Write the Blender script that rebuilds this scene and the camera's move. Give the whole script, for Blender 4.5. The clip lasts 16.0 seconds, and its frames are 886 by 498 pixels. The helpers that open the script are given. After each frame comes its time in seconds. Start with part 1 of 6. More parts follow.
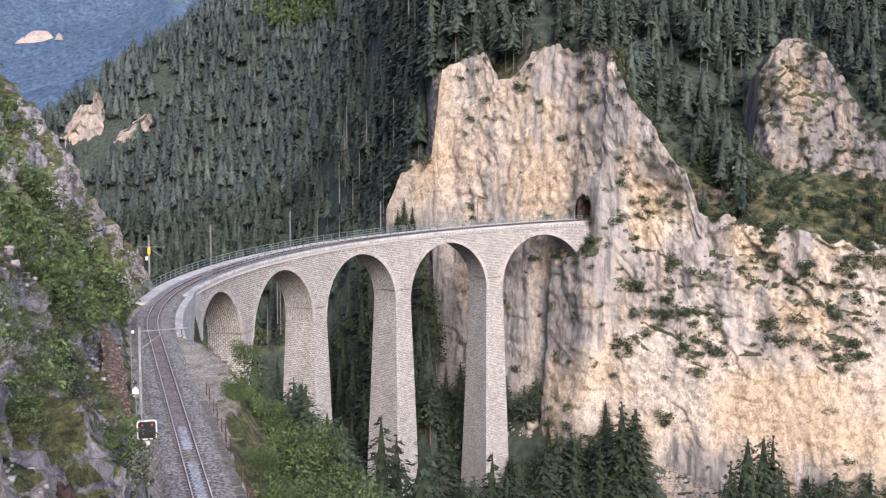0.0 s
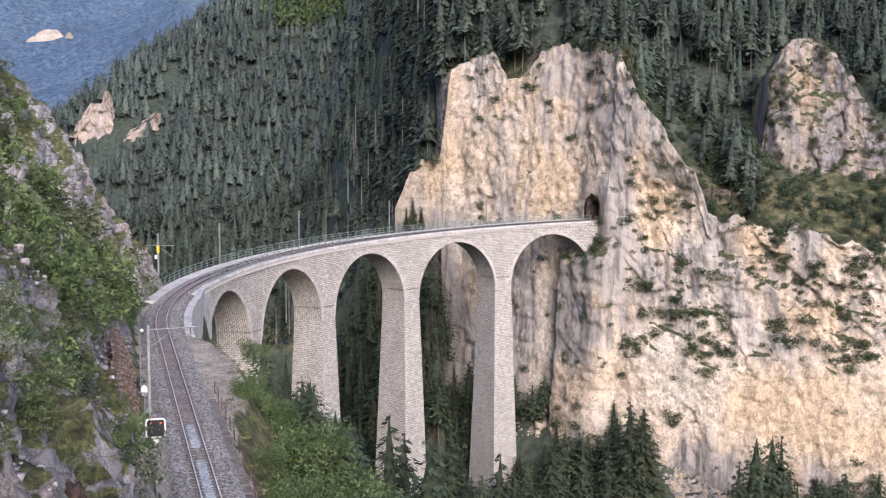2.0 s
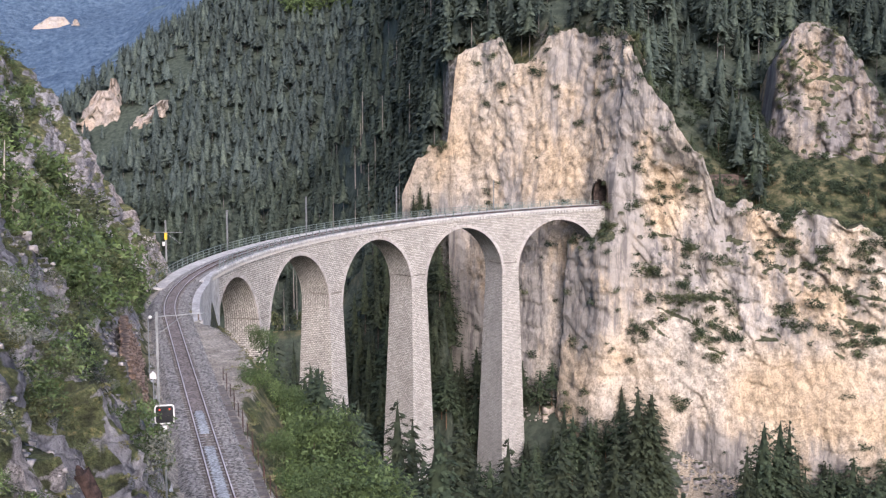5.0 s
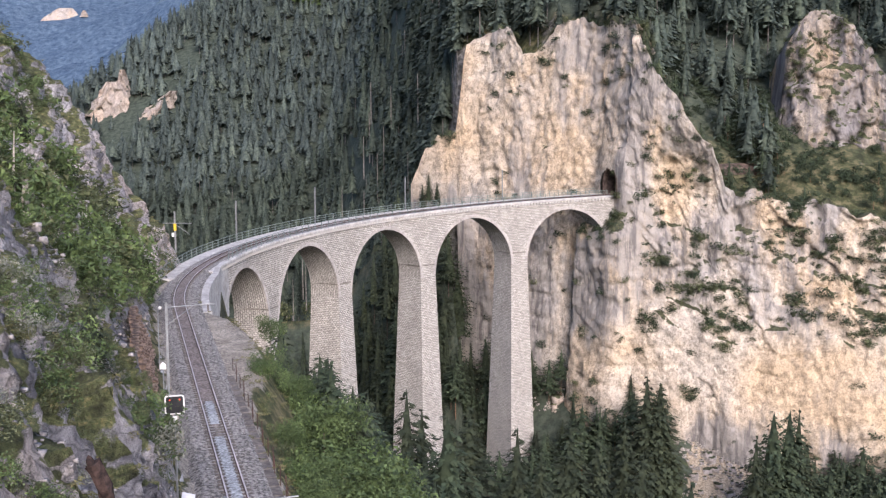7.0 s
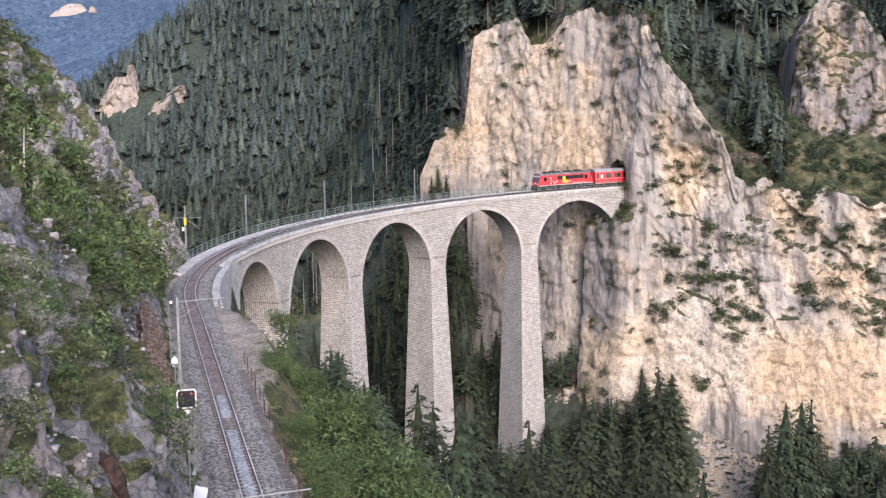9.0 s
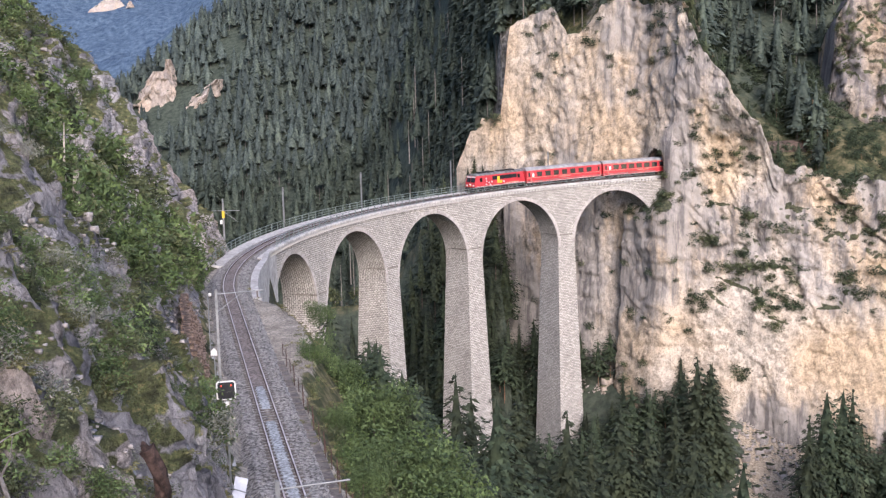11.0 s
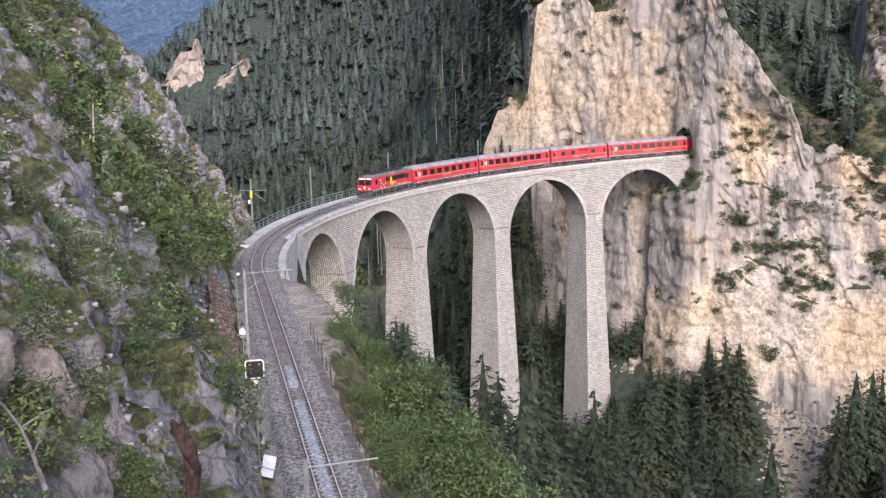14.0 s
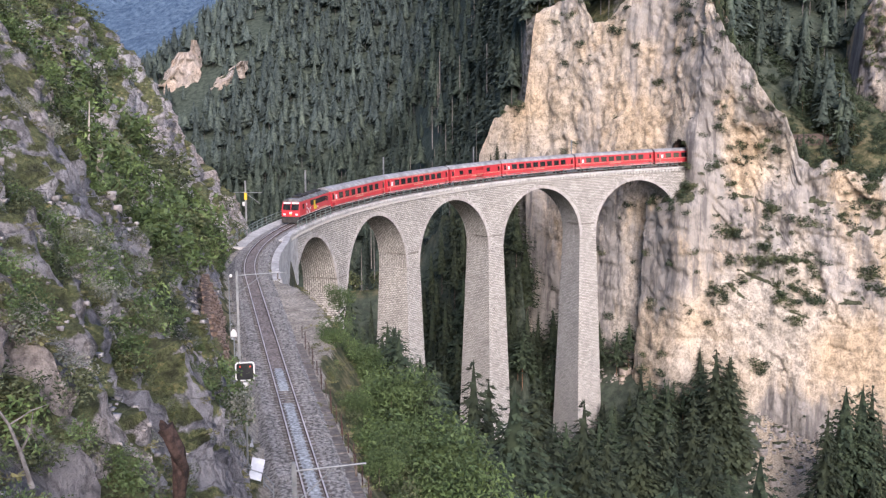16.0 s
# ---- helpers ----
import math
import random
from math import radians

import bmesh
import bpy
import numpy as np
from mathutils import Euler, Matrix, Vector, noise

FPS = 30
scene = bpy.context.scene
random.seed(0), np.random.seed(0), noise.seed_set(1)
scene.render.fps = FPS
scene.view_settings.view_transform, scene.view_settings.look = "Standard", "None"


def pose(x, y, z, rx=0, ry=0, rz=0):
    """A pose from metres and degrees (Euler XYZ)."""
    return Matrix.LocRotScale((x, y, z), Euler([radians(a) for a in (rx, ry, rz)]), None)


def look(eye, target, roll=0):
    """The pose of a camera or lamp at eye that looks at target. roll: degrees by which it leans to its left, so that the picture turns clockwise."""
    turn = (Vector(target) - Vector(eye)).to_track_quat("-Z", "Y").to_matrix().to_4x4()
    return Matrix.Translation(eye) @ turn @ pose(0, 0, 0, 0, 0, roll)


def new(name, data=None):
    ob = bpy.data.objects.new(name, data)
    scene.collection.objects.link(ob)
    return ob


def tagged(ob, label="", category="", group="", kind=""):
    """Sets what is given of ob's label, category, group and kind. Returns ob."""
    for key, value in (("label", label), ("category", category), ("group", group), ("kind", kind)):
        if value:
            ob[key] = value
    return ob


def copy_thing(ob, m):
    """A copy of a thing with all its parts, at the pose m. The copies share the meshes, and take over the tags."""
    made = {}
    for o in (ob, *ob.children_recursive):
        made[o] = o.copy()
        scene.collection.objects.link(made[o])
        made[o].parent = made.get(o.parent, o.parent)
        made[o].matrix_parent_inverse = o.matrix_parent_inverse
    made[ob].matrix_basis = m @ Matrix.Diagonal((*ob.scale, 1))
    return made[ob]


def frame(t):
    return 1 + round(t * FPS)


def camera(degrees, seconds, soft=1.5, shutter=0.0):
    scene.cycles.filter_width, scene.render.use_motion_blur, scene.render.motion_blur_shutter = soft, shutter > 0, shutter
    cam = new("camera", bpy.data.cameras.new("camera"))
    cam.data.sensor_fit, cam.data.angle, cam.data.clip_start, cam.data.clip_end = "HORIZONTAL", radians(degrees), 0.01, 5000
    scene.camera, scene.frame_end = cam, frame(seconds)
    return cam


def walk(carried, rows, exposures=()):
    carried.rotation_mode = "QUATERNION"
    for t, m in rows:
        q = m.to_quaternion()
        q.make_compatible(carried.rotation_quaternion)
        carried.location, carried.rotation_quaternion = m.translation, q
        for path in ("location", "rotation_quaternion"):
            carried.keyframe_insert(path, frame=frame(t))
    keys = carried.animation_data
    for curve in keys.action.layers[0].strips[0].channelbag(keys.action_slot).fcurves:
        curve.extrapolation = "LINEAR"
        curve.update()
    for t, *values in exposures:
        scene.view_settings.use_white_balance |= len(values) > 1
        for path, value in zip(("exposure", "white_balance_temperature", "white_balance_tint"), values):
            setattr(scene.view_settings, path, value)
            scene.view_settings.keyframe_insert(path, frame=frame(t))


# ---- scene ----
# ---------------------------------------------------------------- camera
EYE = 82.24
cam = camera(41.86, 16.0, soft=1.3)
VIEW = [
    (0.0, -4.624, -5.633, 0.024), (0.5, -4.526, -5.837, 0.054), (1.0, -4.337, -5.849, 0.205), (1.5, -4.2, -5.763, 0.213),
    (2.0, -4.198, -5.662, 0.149), (2.5, -4.335, -5.61, 0.144), (3.0, -4.322, -5.684, 0.206), (3.5, -4.115, -5.805, 0.215),
    (4.0, -3.993, -5.968, 0.052), (6.5, -3.56, -6.787, -0.201), (7.0, -3.392, -6.849, -0.299), (7.5, -3.332, -7.047, -0.427),
    (8.0, -3.24, -7.248, -0.564), (8.5, -3.128, -7.285, -0.727), (9.0, -2.894, -7.227, -0.845), (9.5, -2.472, -7.222, -1.032),
    (12.0, -0.474, -7.984, -1.605), (12.5, -0.36, -8.115, -1.624), (13.0, -0.118, -8.373, -1.666), (13.5, 0.206, -8.547, -1.71),
    (14.0, 0.336, -8.606, -1.688), (14.5, 0.2, -8.56, -1.576), (15.0, -0.007, -8.407, -1.131), (15.5, 0.075, -8.393, -0.716),
    (16.0, 0.0, -8.299, -0.365)]
walk(cam, [(t, pose(0, 0, EYE, 0, 0, yaw) @ pose(0, 0, 0, 90 + pitch) @ pose(0, 0, 0, 0, 0, roll)) for t, yaw, pitch, roll in VIEW],
     exposures=[(0.0, 1.15, 6330, 21), (16.0, 1.15, 6330, 21)])

# ---------------------------------------------------------------- light: late, hazy daylight with no hard shadows
world = bpy.data.worlds.new("sky")
scene.world = world
world.use_nodes = True
wn = world.node_tree.nodes
sky = wn.new("ShaderNodeTexSky")
sky.sky_type, sky.sun_disc = "NISHITA", False
sky.sun_elevation, sky.sun_rotation = radians(34), radians(164)
sky.dust_density, sky.air_density = 1.2, 1.0
world.node_tree.links.new(sky.outputs[0], wn["Background"].inputs[0])
wn["Background"].inputs[1].default_value = 0.15
sun_data = bpy.data.lights.new("sun", "SUN")
sun_data.energy, sun_data.angle, sun_data.color = 2.0, radians(28), (1.0, 0.94, 0.87)
sun = new("sun", sun_data)
sun.matrix_world = look((70, -120, 200), (35, 200, 40))


# ---------------------------------------------------------------- noise
def lattice(ix, iy, iz):
    h = (ix * 374761393 + iy * 668265263 + iz * 1274126177) & 0xFFFFFFFF
    h = ((h ^ (h >> 13)) * 1274126177) & 0xFFFFFFFF
    return ((h ^ (h >> 16)) & 0xFFFF) / 65535.0


def vnoise(x, y, z):
    """Smooth noise, 0 to 1, of arrays."""
    x, y, z = np.broadcast_arrays(np.asarray(x, float), np.asarray(y, float), np.asarray(z, float))
    fx, fy, fz = np.floor(x), np.floor(y), np.floor(z)
    ix, iy, iz = fx.astype(np.int64), fy.astype(np.int64), fz.astype(np.int64)
    x, y, z = x - fx, y - fy, z - fz
    x, y, z = (a * a * (3 - 2 * a) for a in (x, y, z))
    total = 0
    for dx in (0, 1):
        for dy in (0, 1):
            for dz in (0, 1):
                w = (x if dx else 1 - x) * (y if dy else 1 - y) * (z if dz else 1 - z)
                total = total + w * lattice(ix + dx, iy + dy, iz + dz)
    return total


def fbm(x, y, z=0.0, octaves=4):
    total, amp, norm = 0, 1.0, 0
    for k in range(octaves):
        total = total + amp * vnoise(np.asarray(x) * 2 ** k + 17.3 * k, np.asarray(y) * 2 ** k + 5.1 * k, np.asarray(z) * 2 ** k + 9.7 * k)
        norm += amp
        amp *= 0.5
    return total / norm


def ridged(x, y, z=0.0, octaves=4):
    total, amp, norm = 0, 1.0, 0
    for k in range(octaves):
        total = total + amp * (1 - np.abs(2 * vnoise(np.asarray(x) * 2 ** k + 3.3 * k, np.asarray(y) * 2 ** k + 8.1 * k, np.asarray(z) * 2 ** k + 1.7 * k) - 1))
        norm += amp
        amp *= 0.5
    return total / norm


def facets(x, y, seed):
    """Flat tilted faces with sharp breaks between them, about -0.5 to 0.5."""
    x, y = np.broadcast_arrays(np.asarray(x, float), np.asarray(y, float))
    ix, iy = np.floor(x).astype(np.int64), np.floor(y).astype(np.int64)
    best, value = np.full(x.shape, 1e9), np.zeros(x.shape)
    for dx in (-1, 0, 1):
        for dy in (-1, 0, 1):
            cx, cy = ix + dx, iy + dy
            px = cx + lattice(cx, cy, seed * 7 + np.int64(1))
            py = cy + lattice(cx, cy, seed * 7 + np.int64(2))
            d = (x - px) ** 2 + (y - py) ** 2
            v = lattice(cx, cy, seed * 7 + np.int64(3)) - 0.5
            v = v + (lattice(cx, cy, seed * 7 + np.int64(4)) - 0.5) * 1.2 * (x - px) + (lattice(cx, cy, seed * 7 + np.int64(5)) - 0.5) * 1.2 * (y - py)
            value = np.where(d < best, v, value)
            best = np.minimum(d, best)
    return value


def smoothstep(a, b, x):
    t = np.clip((np.asarray(x, float) - a) / (b - a), 0, 1)
    return t * t * (3 - 2 * t)


# ---------------------------------------------------------------- materials
def nodes_of(name):
    m = bpy.data.materials.new(name)
    m.use_nodes = True
    return m, m.node_tree.nodes, m.node_tree.links, m.node_tree.nodes["Principled BSDF"]


def ramp(n, l, source, stops):
    r = n.new("ShaderNodeValToRGB")
    while len(r.color_ramp.elements) < len(stops):
        r.color_ramp.elements.new(0.5)
    for e, (p, c) in zip(r.color_ramp.elements, stops):
        e.position, e.color = p, (*c, 1) if len(c) == 3 else c
    l.new(source, r.inputs[0])
    return r.outputs[0]


def grey(v):
    return (v, v, v)


def noise_node(n, l, vector, scale, detail=6, rough=0.6, stretch=None):
    if stretch:
        mp = n.new("ShaderNodeMapping")
        mp.inputs["Scale"].default_value = stretch
        l.new(vector, mp.inputs[0])
        vector = mp.outputs[0]
    t = n.new("ShaderNodeTexNoise")
    t.inputs["Scale"].default_value, t.inputs["Detail"].default_value, t.inputs["Roughness"].default_value = scale, detail, rough
    l.new(vector, t.inputs["Vector"])
    return t.outputs["Fac"]


def mix(n, l, fac, a, b, kind="MIX"):
    m = n.new("ShaderNodeMix")
    m.data_type, m.blend_type = "RGBA", kind
    for i, v in ((0, fac), (6, a), (7, b)):
        if isinstance(v, (int, float)):
            m.inputs[i].default_value = v
        elif isinstance(v, tuple):
            m.inputs[i].default_value = (*v, 1)
        else:
            l.new(v, m.inputs[i])
    return m.outputs[2]


def bump(n, l, bsdf, height, strength, distance):
    b = n.new("ShaderNodeBump")
    b.inputs["Strength"].default_value, b.inputs["Distance"].default_value = strength, distance
    l.new(height, b.inputs["Height"])
    l.new(b.outputs[0], bsdf.inputs["Normal"])


def noisy(name, dark, light, scale, rough=0.7, relief=0.3, depth=0.02, metal=0.0, large=None, island=0.0, spec=0.3, stand=0.0):
    """A surface of two colours in noise at two scales."""
    m, n, l, b = nodes_of(name)
    tc = n.new("ShaderNodeTexCoord").outputs["Object"]
    f = noise_node(n, l, tc, scale)
    col = ramp(n, l, f, [(0.38, dark), (0.62, light)])
    big = noise_node(n, l, tc, large or scale * 0.13, 3)
    col = mix(n, l, 0.55, col, ramp(n, l, big, [(0.36, grey(0.5)), (0.64, grey(1.0))]), "MULTIPLY")
    if stand:
        own = noise_node(n, l, tc, stand, 2, 0.5, (1.0, 1.0, 0.12))
        col = mix(n, l, 1.0, col, ramp(n, l, own, [(0.34, grey(0.55)), (0.5, grey(0.85)), (0.66, (1.15, 1.12, 1.0))]), "MULTIPLY")
    if island:
        g = n.new("ShaderNodeNewGeometry").outputs["Random Per Island"]
        col = mix(n, l, island, col, ramp(n, l, g, [(0.0, grey(0.35)), (1.0, grey(1.0))]), "MULTIPLY")
    l.new(col, b.inputs["Base Color"])
    b.inputs["Roughness"].default_value, b.inputs["Metallic"].default_value = rough, metal
    b.inputs["Specular IOR Level"].default_value = spec
    if relief:
        bump(n, l, b, f, relief, depth)
    return m


def masonry(name, dark, light, joint, w, h, bed):
    """Squared rubble in courses, laid on the UV map in metres."""
    m, n, l, b = nodes_of(name)
    uv = n.new("ShaderNodeTexCoord").outputs["UV"]
    wob = n.new("ShaderNodeTexNoise")
    wob.inputs["Scale"].default_value, wob.inputs["Detail"].default_value = 1.9, 4
    l.new(uv, wob.inputs["Vector"])
    add = n.new("ShaderNodeMix")
    add.data_type, add.blend_type = "RGBA", "LINEAR_LIGHT"
    add.inputs[0].default_value = 0.11
    l.new(uv, add.inputs[6])
    l.new(wob.outputs["Color"], add.inputs[7])
    br = n.new("ShaderNodeTexBrick")
    br.inputs["Scale"].default_value = 1.0
    br.inputs["Brick Width"].default_value, br.inputs["Row Height"].default_value = w, h
    br.inputs["Mortar Size"].default_value, br.inputs["Mortar Smooth"].default_value = bed, 0.3
    br.inputs["Bias"].default_value = 0.0
    br.inputs["Color1"].default_value, br.inputs["Color2"].default_value, br.inputs["Mortar"].default_value = (*dark, 1), (*light, 1), (*joint, 1)
    l.new(add.outputs[2], br.inputs["Vector"])
    stain = noise_node(n, l, uv, 0.35, 5, 0.65, (1.0, 0.35, 1.0))
    fine = noise_node(n, l, uv, 7.0, 5)
    col = mix(n, l, 0.5, br.outputs["Color"], ramp(n, l, stain, [(0.3, grey(0.58)), (0.65, grey(1.0))]), "MULTIPLY")
    col = mix(n, l, 0.6, col, ramp(n, l, fine, [(0.3, grey(0.5)), (0.7, grey(1.0))]), "MULTIPLY")
    l.new(col, b.inputs["Base Color"])
    b.inputs["Roughness"].default_value = 0.9
    hgt = mix(n, l, 0.5, br.outputs["Fac"], fine)
    inv = ramp(n, l, hgt, [(0.0, grey(1.0)), (1.0, grey(0.0))])
    bump(n, l, b, inv, 0.6, 0.08)
    return m


def rock_material(name, cream, ochre, grey_c, dark, moss, streak=1.0, moss_level=0.6, cell=0.42, crevice=0.10, grain=0.6):
    """Limestone with ochre breaks, grey vertical run-off streaks, cracks, and growth on the ledges."""
    m, n, l, b = nodes_of(name)
    tc = n.new("ShaderNodeTexCoord").outputs["Object"]
    beds = n.new("ShaderNodeAttribute")
    beds.attribute_name = "beds"
    bed = n.new("ShaderNodeSeparateColor")
    l.new(beds.outputs["Color"], bed.inputs[0])

    def shifted(source, channel):
        a = n.new("ShaderNodeMath")
        a.operation = "MULTIPLY_ADD"
        a.inputs[1].default_value = 0.13
        l.new(bed.outputs[channel], a.inputs[0])
        l.new(source, a.inputs[2])
        return a.outputs[0]

    base = ramp(n, l, shifted(noise_node(n, l, tc, 0.055, 5, 0.55), "Green"), [(0.38, cream), (0.66, ochre)])
    broken = ramp(n, l, noise_node(n, l, tc, grain, 10, 0.78), [(0.39, grey(0.48)), (0.53, grey(1.0))])
    col = mix(n, l, 1.0, base, broken, "MULTIPLY")
    speck = ramp(n, l, noise_node(n, l, tc, 2.6, 9, 0.82), [(0.40, grey(0.46)), (0.49, grey(0.90)), (0.60, grey(1.0))])
    col = mix(n, l, 0.85, col, speck, "MULTIPLY")
    wash = shifted(noise_node(n, l, tc, 0.085, 9, 0.66, (1.0, 1.0, 0.22)), "Red")
    col = mix(n, l, ramp(n, l, wash, [(0.455, grey(0)), (0.55, grey(0.85 * streak))]), col, grey_c)
    runs = noise_node(n, l, tc, 0.62, 9, 0.70, (1.0, 1.0, 0.10))
    zone = mix(n, l, 1.0, ramp(n, l, runs, [(0.48, grey(0)), (0.60, grey(0.8 * streak))]), ramp(n, l, wash, [(0.42, grey(0.12)), (0.54, grey(1.0))]), "MULTIPLY")
    col = mix(n, l, zone, col, dark)
    vo = n.new("ShaderNodeTexVoronoi")
    vo.feature = "DISTANCE_TO_EDGE"
    vo.inputs["Scale"].default_value = cell
    wp = n.new("ShaderNodeMapping")
    wp.inputs["Scale"].default_value, wp.inputs["Rotation"].default_value = (1.0, 1.0, 0.45), (0.3, 0.5, 0.0)
    l.new(tc, wp.inputs[0])
    wo = n.new("ShaderNodeTexNoise")
    wo.inputs["Scale"].default_value, wo.inputs["Detail"].default_value = 0.6, 5
    l.new(tc, wo.inputs["Vector"])
    warped = mix(n, l, 0.9, wp.outputs[0], wo.outputs["Color"], "LINEAR_LIGHT")
    l.new(warped, vo.inputs["Vector"])
    crack = ramp(n, l, vo.outputs["Distance"], [(0.0, grey(0.0)), (0.09, grey(1.0))])
    col = mix(n, l, crevice, col, crack, "MULTIPLY")
    sep = n.new("ShaderNodeSeparateXYZ")
    l.new(n.new("ShaderNodeNewGeometry").outputs["Normal"], sep.inputs[0])
    up = n.new("ShaderNodeMath")
    up.operation = "ADD"
    l.new(sep.outputs["Z"], up.inputs[0])
    patch = n.new("ShaderNodeMath")
    patch.operation = "MULTIPLY_ADD"
    patch.inputs[1].default_value, patch.inputs[2].default_value = 1.1, -0.55
    l.new(noise_node(n, l, tc, 0.22, 6, 0.65), patch.inputs[0])
    l.new(patch.outputs[0], up.inputs[1])
    green = ramp(n, l, noise_node(n, l, tc, 1.4, 9, 0.75), [(0.36, tuple(c * 0.35 for c in moss)), (0.48, moss), (0.57, tuple(c * 1.8 for c in moss)), (0.66, (moss[0] * 4.2, moss[1] * 3.1, moss[2] * 3.2))])
    patchy = n.new("ShaderNodeMath")
    patchy.operation = "MULTIPLY_ADD"
    patchy.inputs[1].default_value = 0.55
    l.new(noise_node(n, l, tc, 1.1, 9, 0.75), patchy.inputs[0])
    l.new(up.outputs[0], patchy.inputs[2])
    col = mix(n, l, ramp(n, l, patchy.outputs[0], [(min(moss_level + 0.26, 0.93), grey(0)), (min(moss_level + 0.34, 1.0), grey(0.95))]), col, green)
    l.new(col, b.inputs["Base Color"])
    b.inputs["Roughness"].default_value, b.inputs["Specular IOR Level"].default_value = 0.95, 0.15
    h = mix(n, l, 0.12, noise_node(n, l, tc, grain * 2.5, 10, 0.74, (1.0, 1.0, 0.55)), crack)
    bump(n, l, b, h, 0.9 if grain < 1 else 1.0, 0.7 if grain < 1 else 0.5)
    return m


def ground_material():
    """Hill turf, soil and outcropping rock; scree and trodden gravel by the masks of the mesh."""
    m, n, l, b = nodes_of("hill_ground")
    tc = n.new("ShaderNodeTexCoord").outputs["Object"]
    grass = ramp(n, l, noise_node(n, l, tc, 0.45, 7, 0.7), [(0.38, (0.030, 0.034, 0.018)), (0.49, (0.062, 0.068, 0.032)), (0.62, (0.17, 0.145, 0.08))])
    rock = ramp(n, l, noise_node(n, l, tc, 0.8, 9, 0.72), [(0.40, (0.055, 0.053, 0.052)), (0.5, (0.17, 0.16, 0.16)), (0.62, (0.36, 0.34, 0.32))])
    scree = ramp(n, l, noise_node(n, l, tc, 2.6, 8, 0.8), [(0.38, (0.17, 0.135, 0.09)), (0.5, (0.36, 0.295, 0.21)), (0.62, (0.54, 0.46, 0.36))])
    gravel = ramp(n, l, noise_node(n, l, tc, 4.0, 8, 0.85), [(0.38, (0.14, 0.125, 0.11)), (0.5, (0.37, 0.325, 0.265)), (0.62, (0.60, 0.535, 0.44))])
    sep = n.new("ShaderNodeSeparateXYZ")
    l.new(n.new("ShaderNodeNewGeometry").outputs["Normal"], sep.inputs[0])
    at = n.new("ShaderNodeAttribute")
    at.attribute_name = "masks"
    sm = n.new("ShaderNodeSeparateColor")
    l.new(at.outputs["Color"], sm.inputs[0])
    steep = n.new("ShaderNodeMath")
    steep.operation = "MULTIPLY_ADD"
    steep.inputs[1].default_value = 1.6
    l.new(noise_node(n, l, tc, 0.13, 8, 0.66), steep.inputs[0])
    l.new(sep.outputs["Z"], steep.inputs[2])
    mul = n.new("ShaderNodeMath")
    mul.operation = "MULTIPLY"
    less = n.new("ShaderNodeMapRange")
    less.inputs["From Min"].default_value, less.inputs["From Max"].default_value = 1.18, 1.36
    less.inputs["To Min"].default_value, less.inputs["To Max"].default_value = 1.0, 0.0
    l.new(steep.outputs[0], less.inputs["Value"])
    l.new(less.outputs[0], mul.inputs[0])
    l.new(sm.outputs["Blue"], mul.inputs[1])
    col = mix(n, l, mul.outputs[0], grass, rock)
    fray = noise_node(n, l, tc, 1.1, 8, 0.75)

    def frayed(channel):
        a = n.new("ShaderNodeMath")
        a.operation = "ADD"
        l.new(sm.outputs[channel], a.inputs[0])
        l.new(fray, a.inputs[1])
        r = n.new("ShaderNodeMapRange")
        r.inputs["From Min"].default_value, r.inputs["From Max"].default_value = 0.92, 1.06
        l.new(a.outputs[0], r.inputs["Value"])
        return r.outputs[0]

    tan = ramp(n, l, noise_node(n, l, tc, 0.35, 6, 0.7), [(0.4, grey(0.62)), (0.62, grey(1.0))])
    gravel = mix(n, l, 1.0, gravel, tan, "MULTIPLY")
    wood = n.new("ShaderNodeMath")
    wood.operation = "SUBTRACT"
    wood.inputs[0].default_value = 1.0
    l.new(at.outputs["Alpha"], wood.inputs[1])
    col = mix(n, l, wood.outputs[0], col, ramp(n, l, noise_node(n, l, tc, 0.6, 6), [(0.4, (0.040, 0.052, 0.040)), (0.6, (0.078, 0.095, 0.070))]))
    col = mix(n, l, frayed("Green"), col, scree)
    col = mix(n, l, frayed("Red"), col, gravel)
    l.new(col, b.inputs["Base Color"])
    b.inputs["Roughness"].default_value, b.inputs["Specular IOR Level"].default_value = 0.95, 0.15
    bump(n, l, b, noise_node(n, l, tc, 1.1, 10, 0.72), 0.8, 0.35)
    return m


MASONRY = masonry("rubble_masonry", (0.43, 0.40, 0.355), (0.68, 0.635, 0.57), (0.15, 0.135, 0.115), 0.56, 0.31, 0.042)
RING = noisy("ring_stone", (0.34, 0.31, 0.285), (0.54, 0.495, 0.455), 2.2, 0.9, 0.3)
STONE = noisy("dressed_stone", (0.40, 0.38, 0.35), (0.62, 0.59, 0.55), 2.2, 0.9, 0.3)
# dark tone that paints the shade of the recessed line on the piers
RECESS_SHADE_STONE = noisy("recess_shade_stone", (0.13, 0.118, 0.10), (0.30, 0.27, 0.235), 2.2, 0.95, 0.3)
CONCRETE = noisy("concrete", (0.36, 0.345, 0.325), (0.55, 0.53, 0.50), 1.6, 0.9, 0.2)
CLIFF = rock_material("limestone_cliff", (0.71, 0.62, 0.51), (0.70, 0.535, 0.36), (0.375, 0.345, 0.315), (0.155, 0.143, 0.137), (0.046, 0.052, 0.026), 1.0, 0.62, 0.30, 0.07)
GREY_ROCK = rock_material("grey_outcrop", (0.60, 0.565, 0.555), (0.62, 0.52, 0.46), (0.29, 0.28, 0.295), (0.095, 0.09, 0.10), (0.088, 0.096, 0.038), 0.9, 0.66, 1.1, 0.45, 1.9)
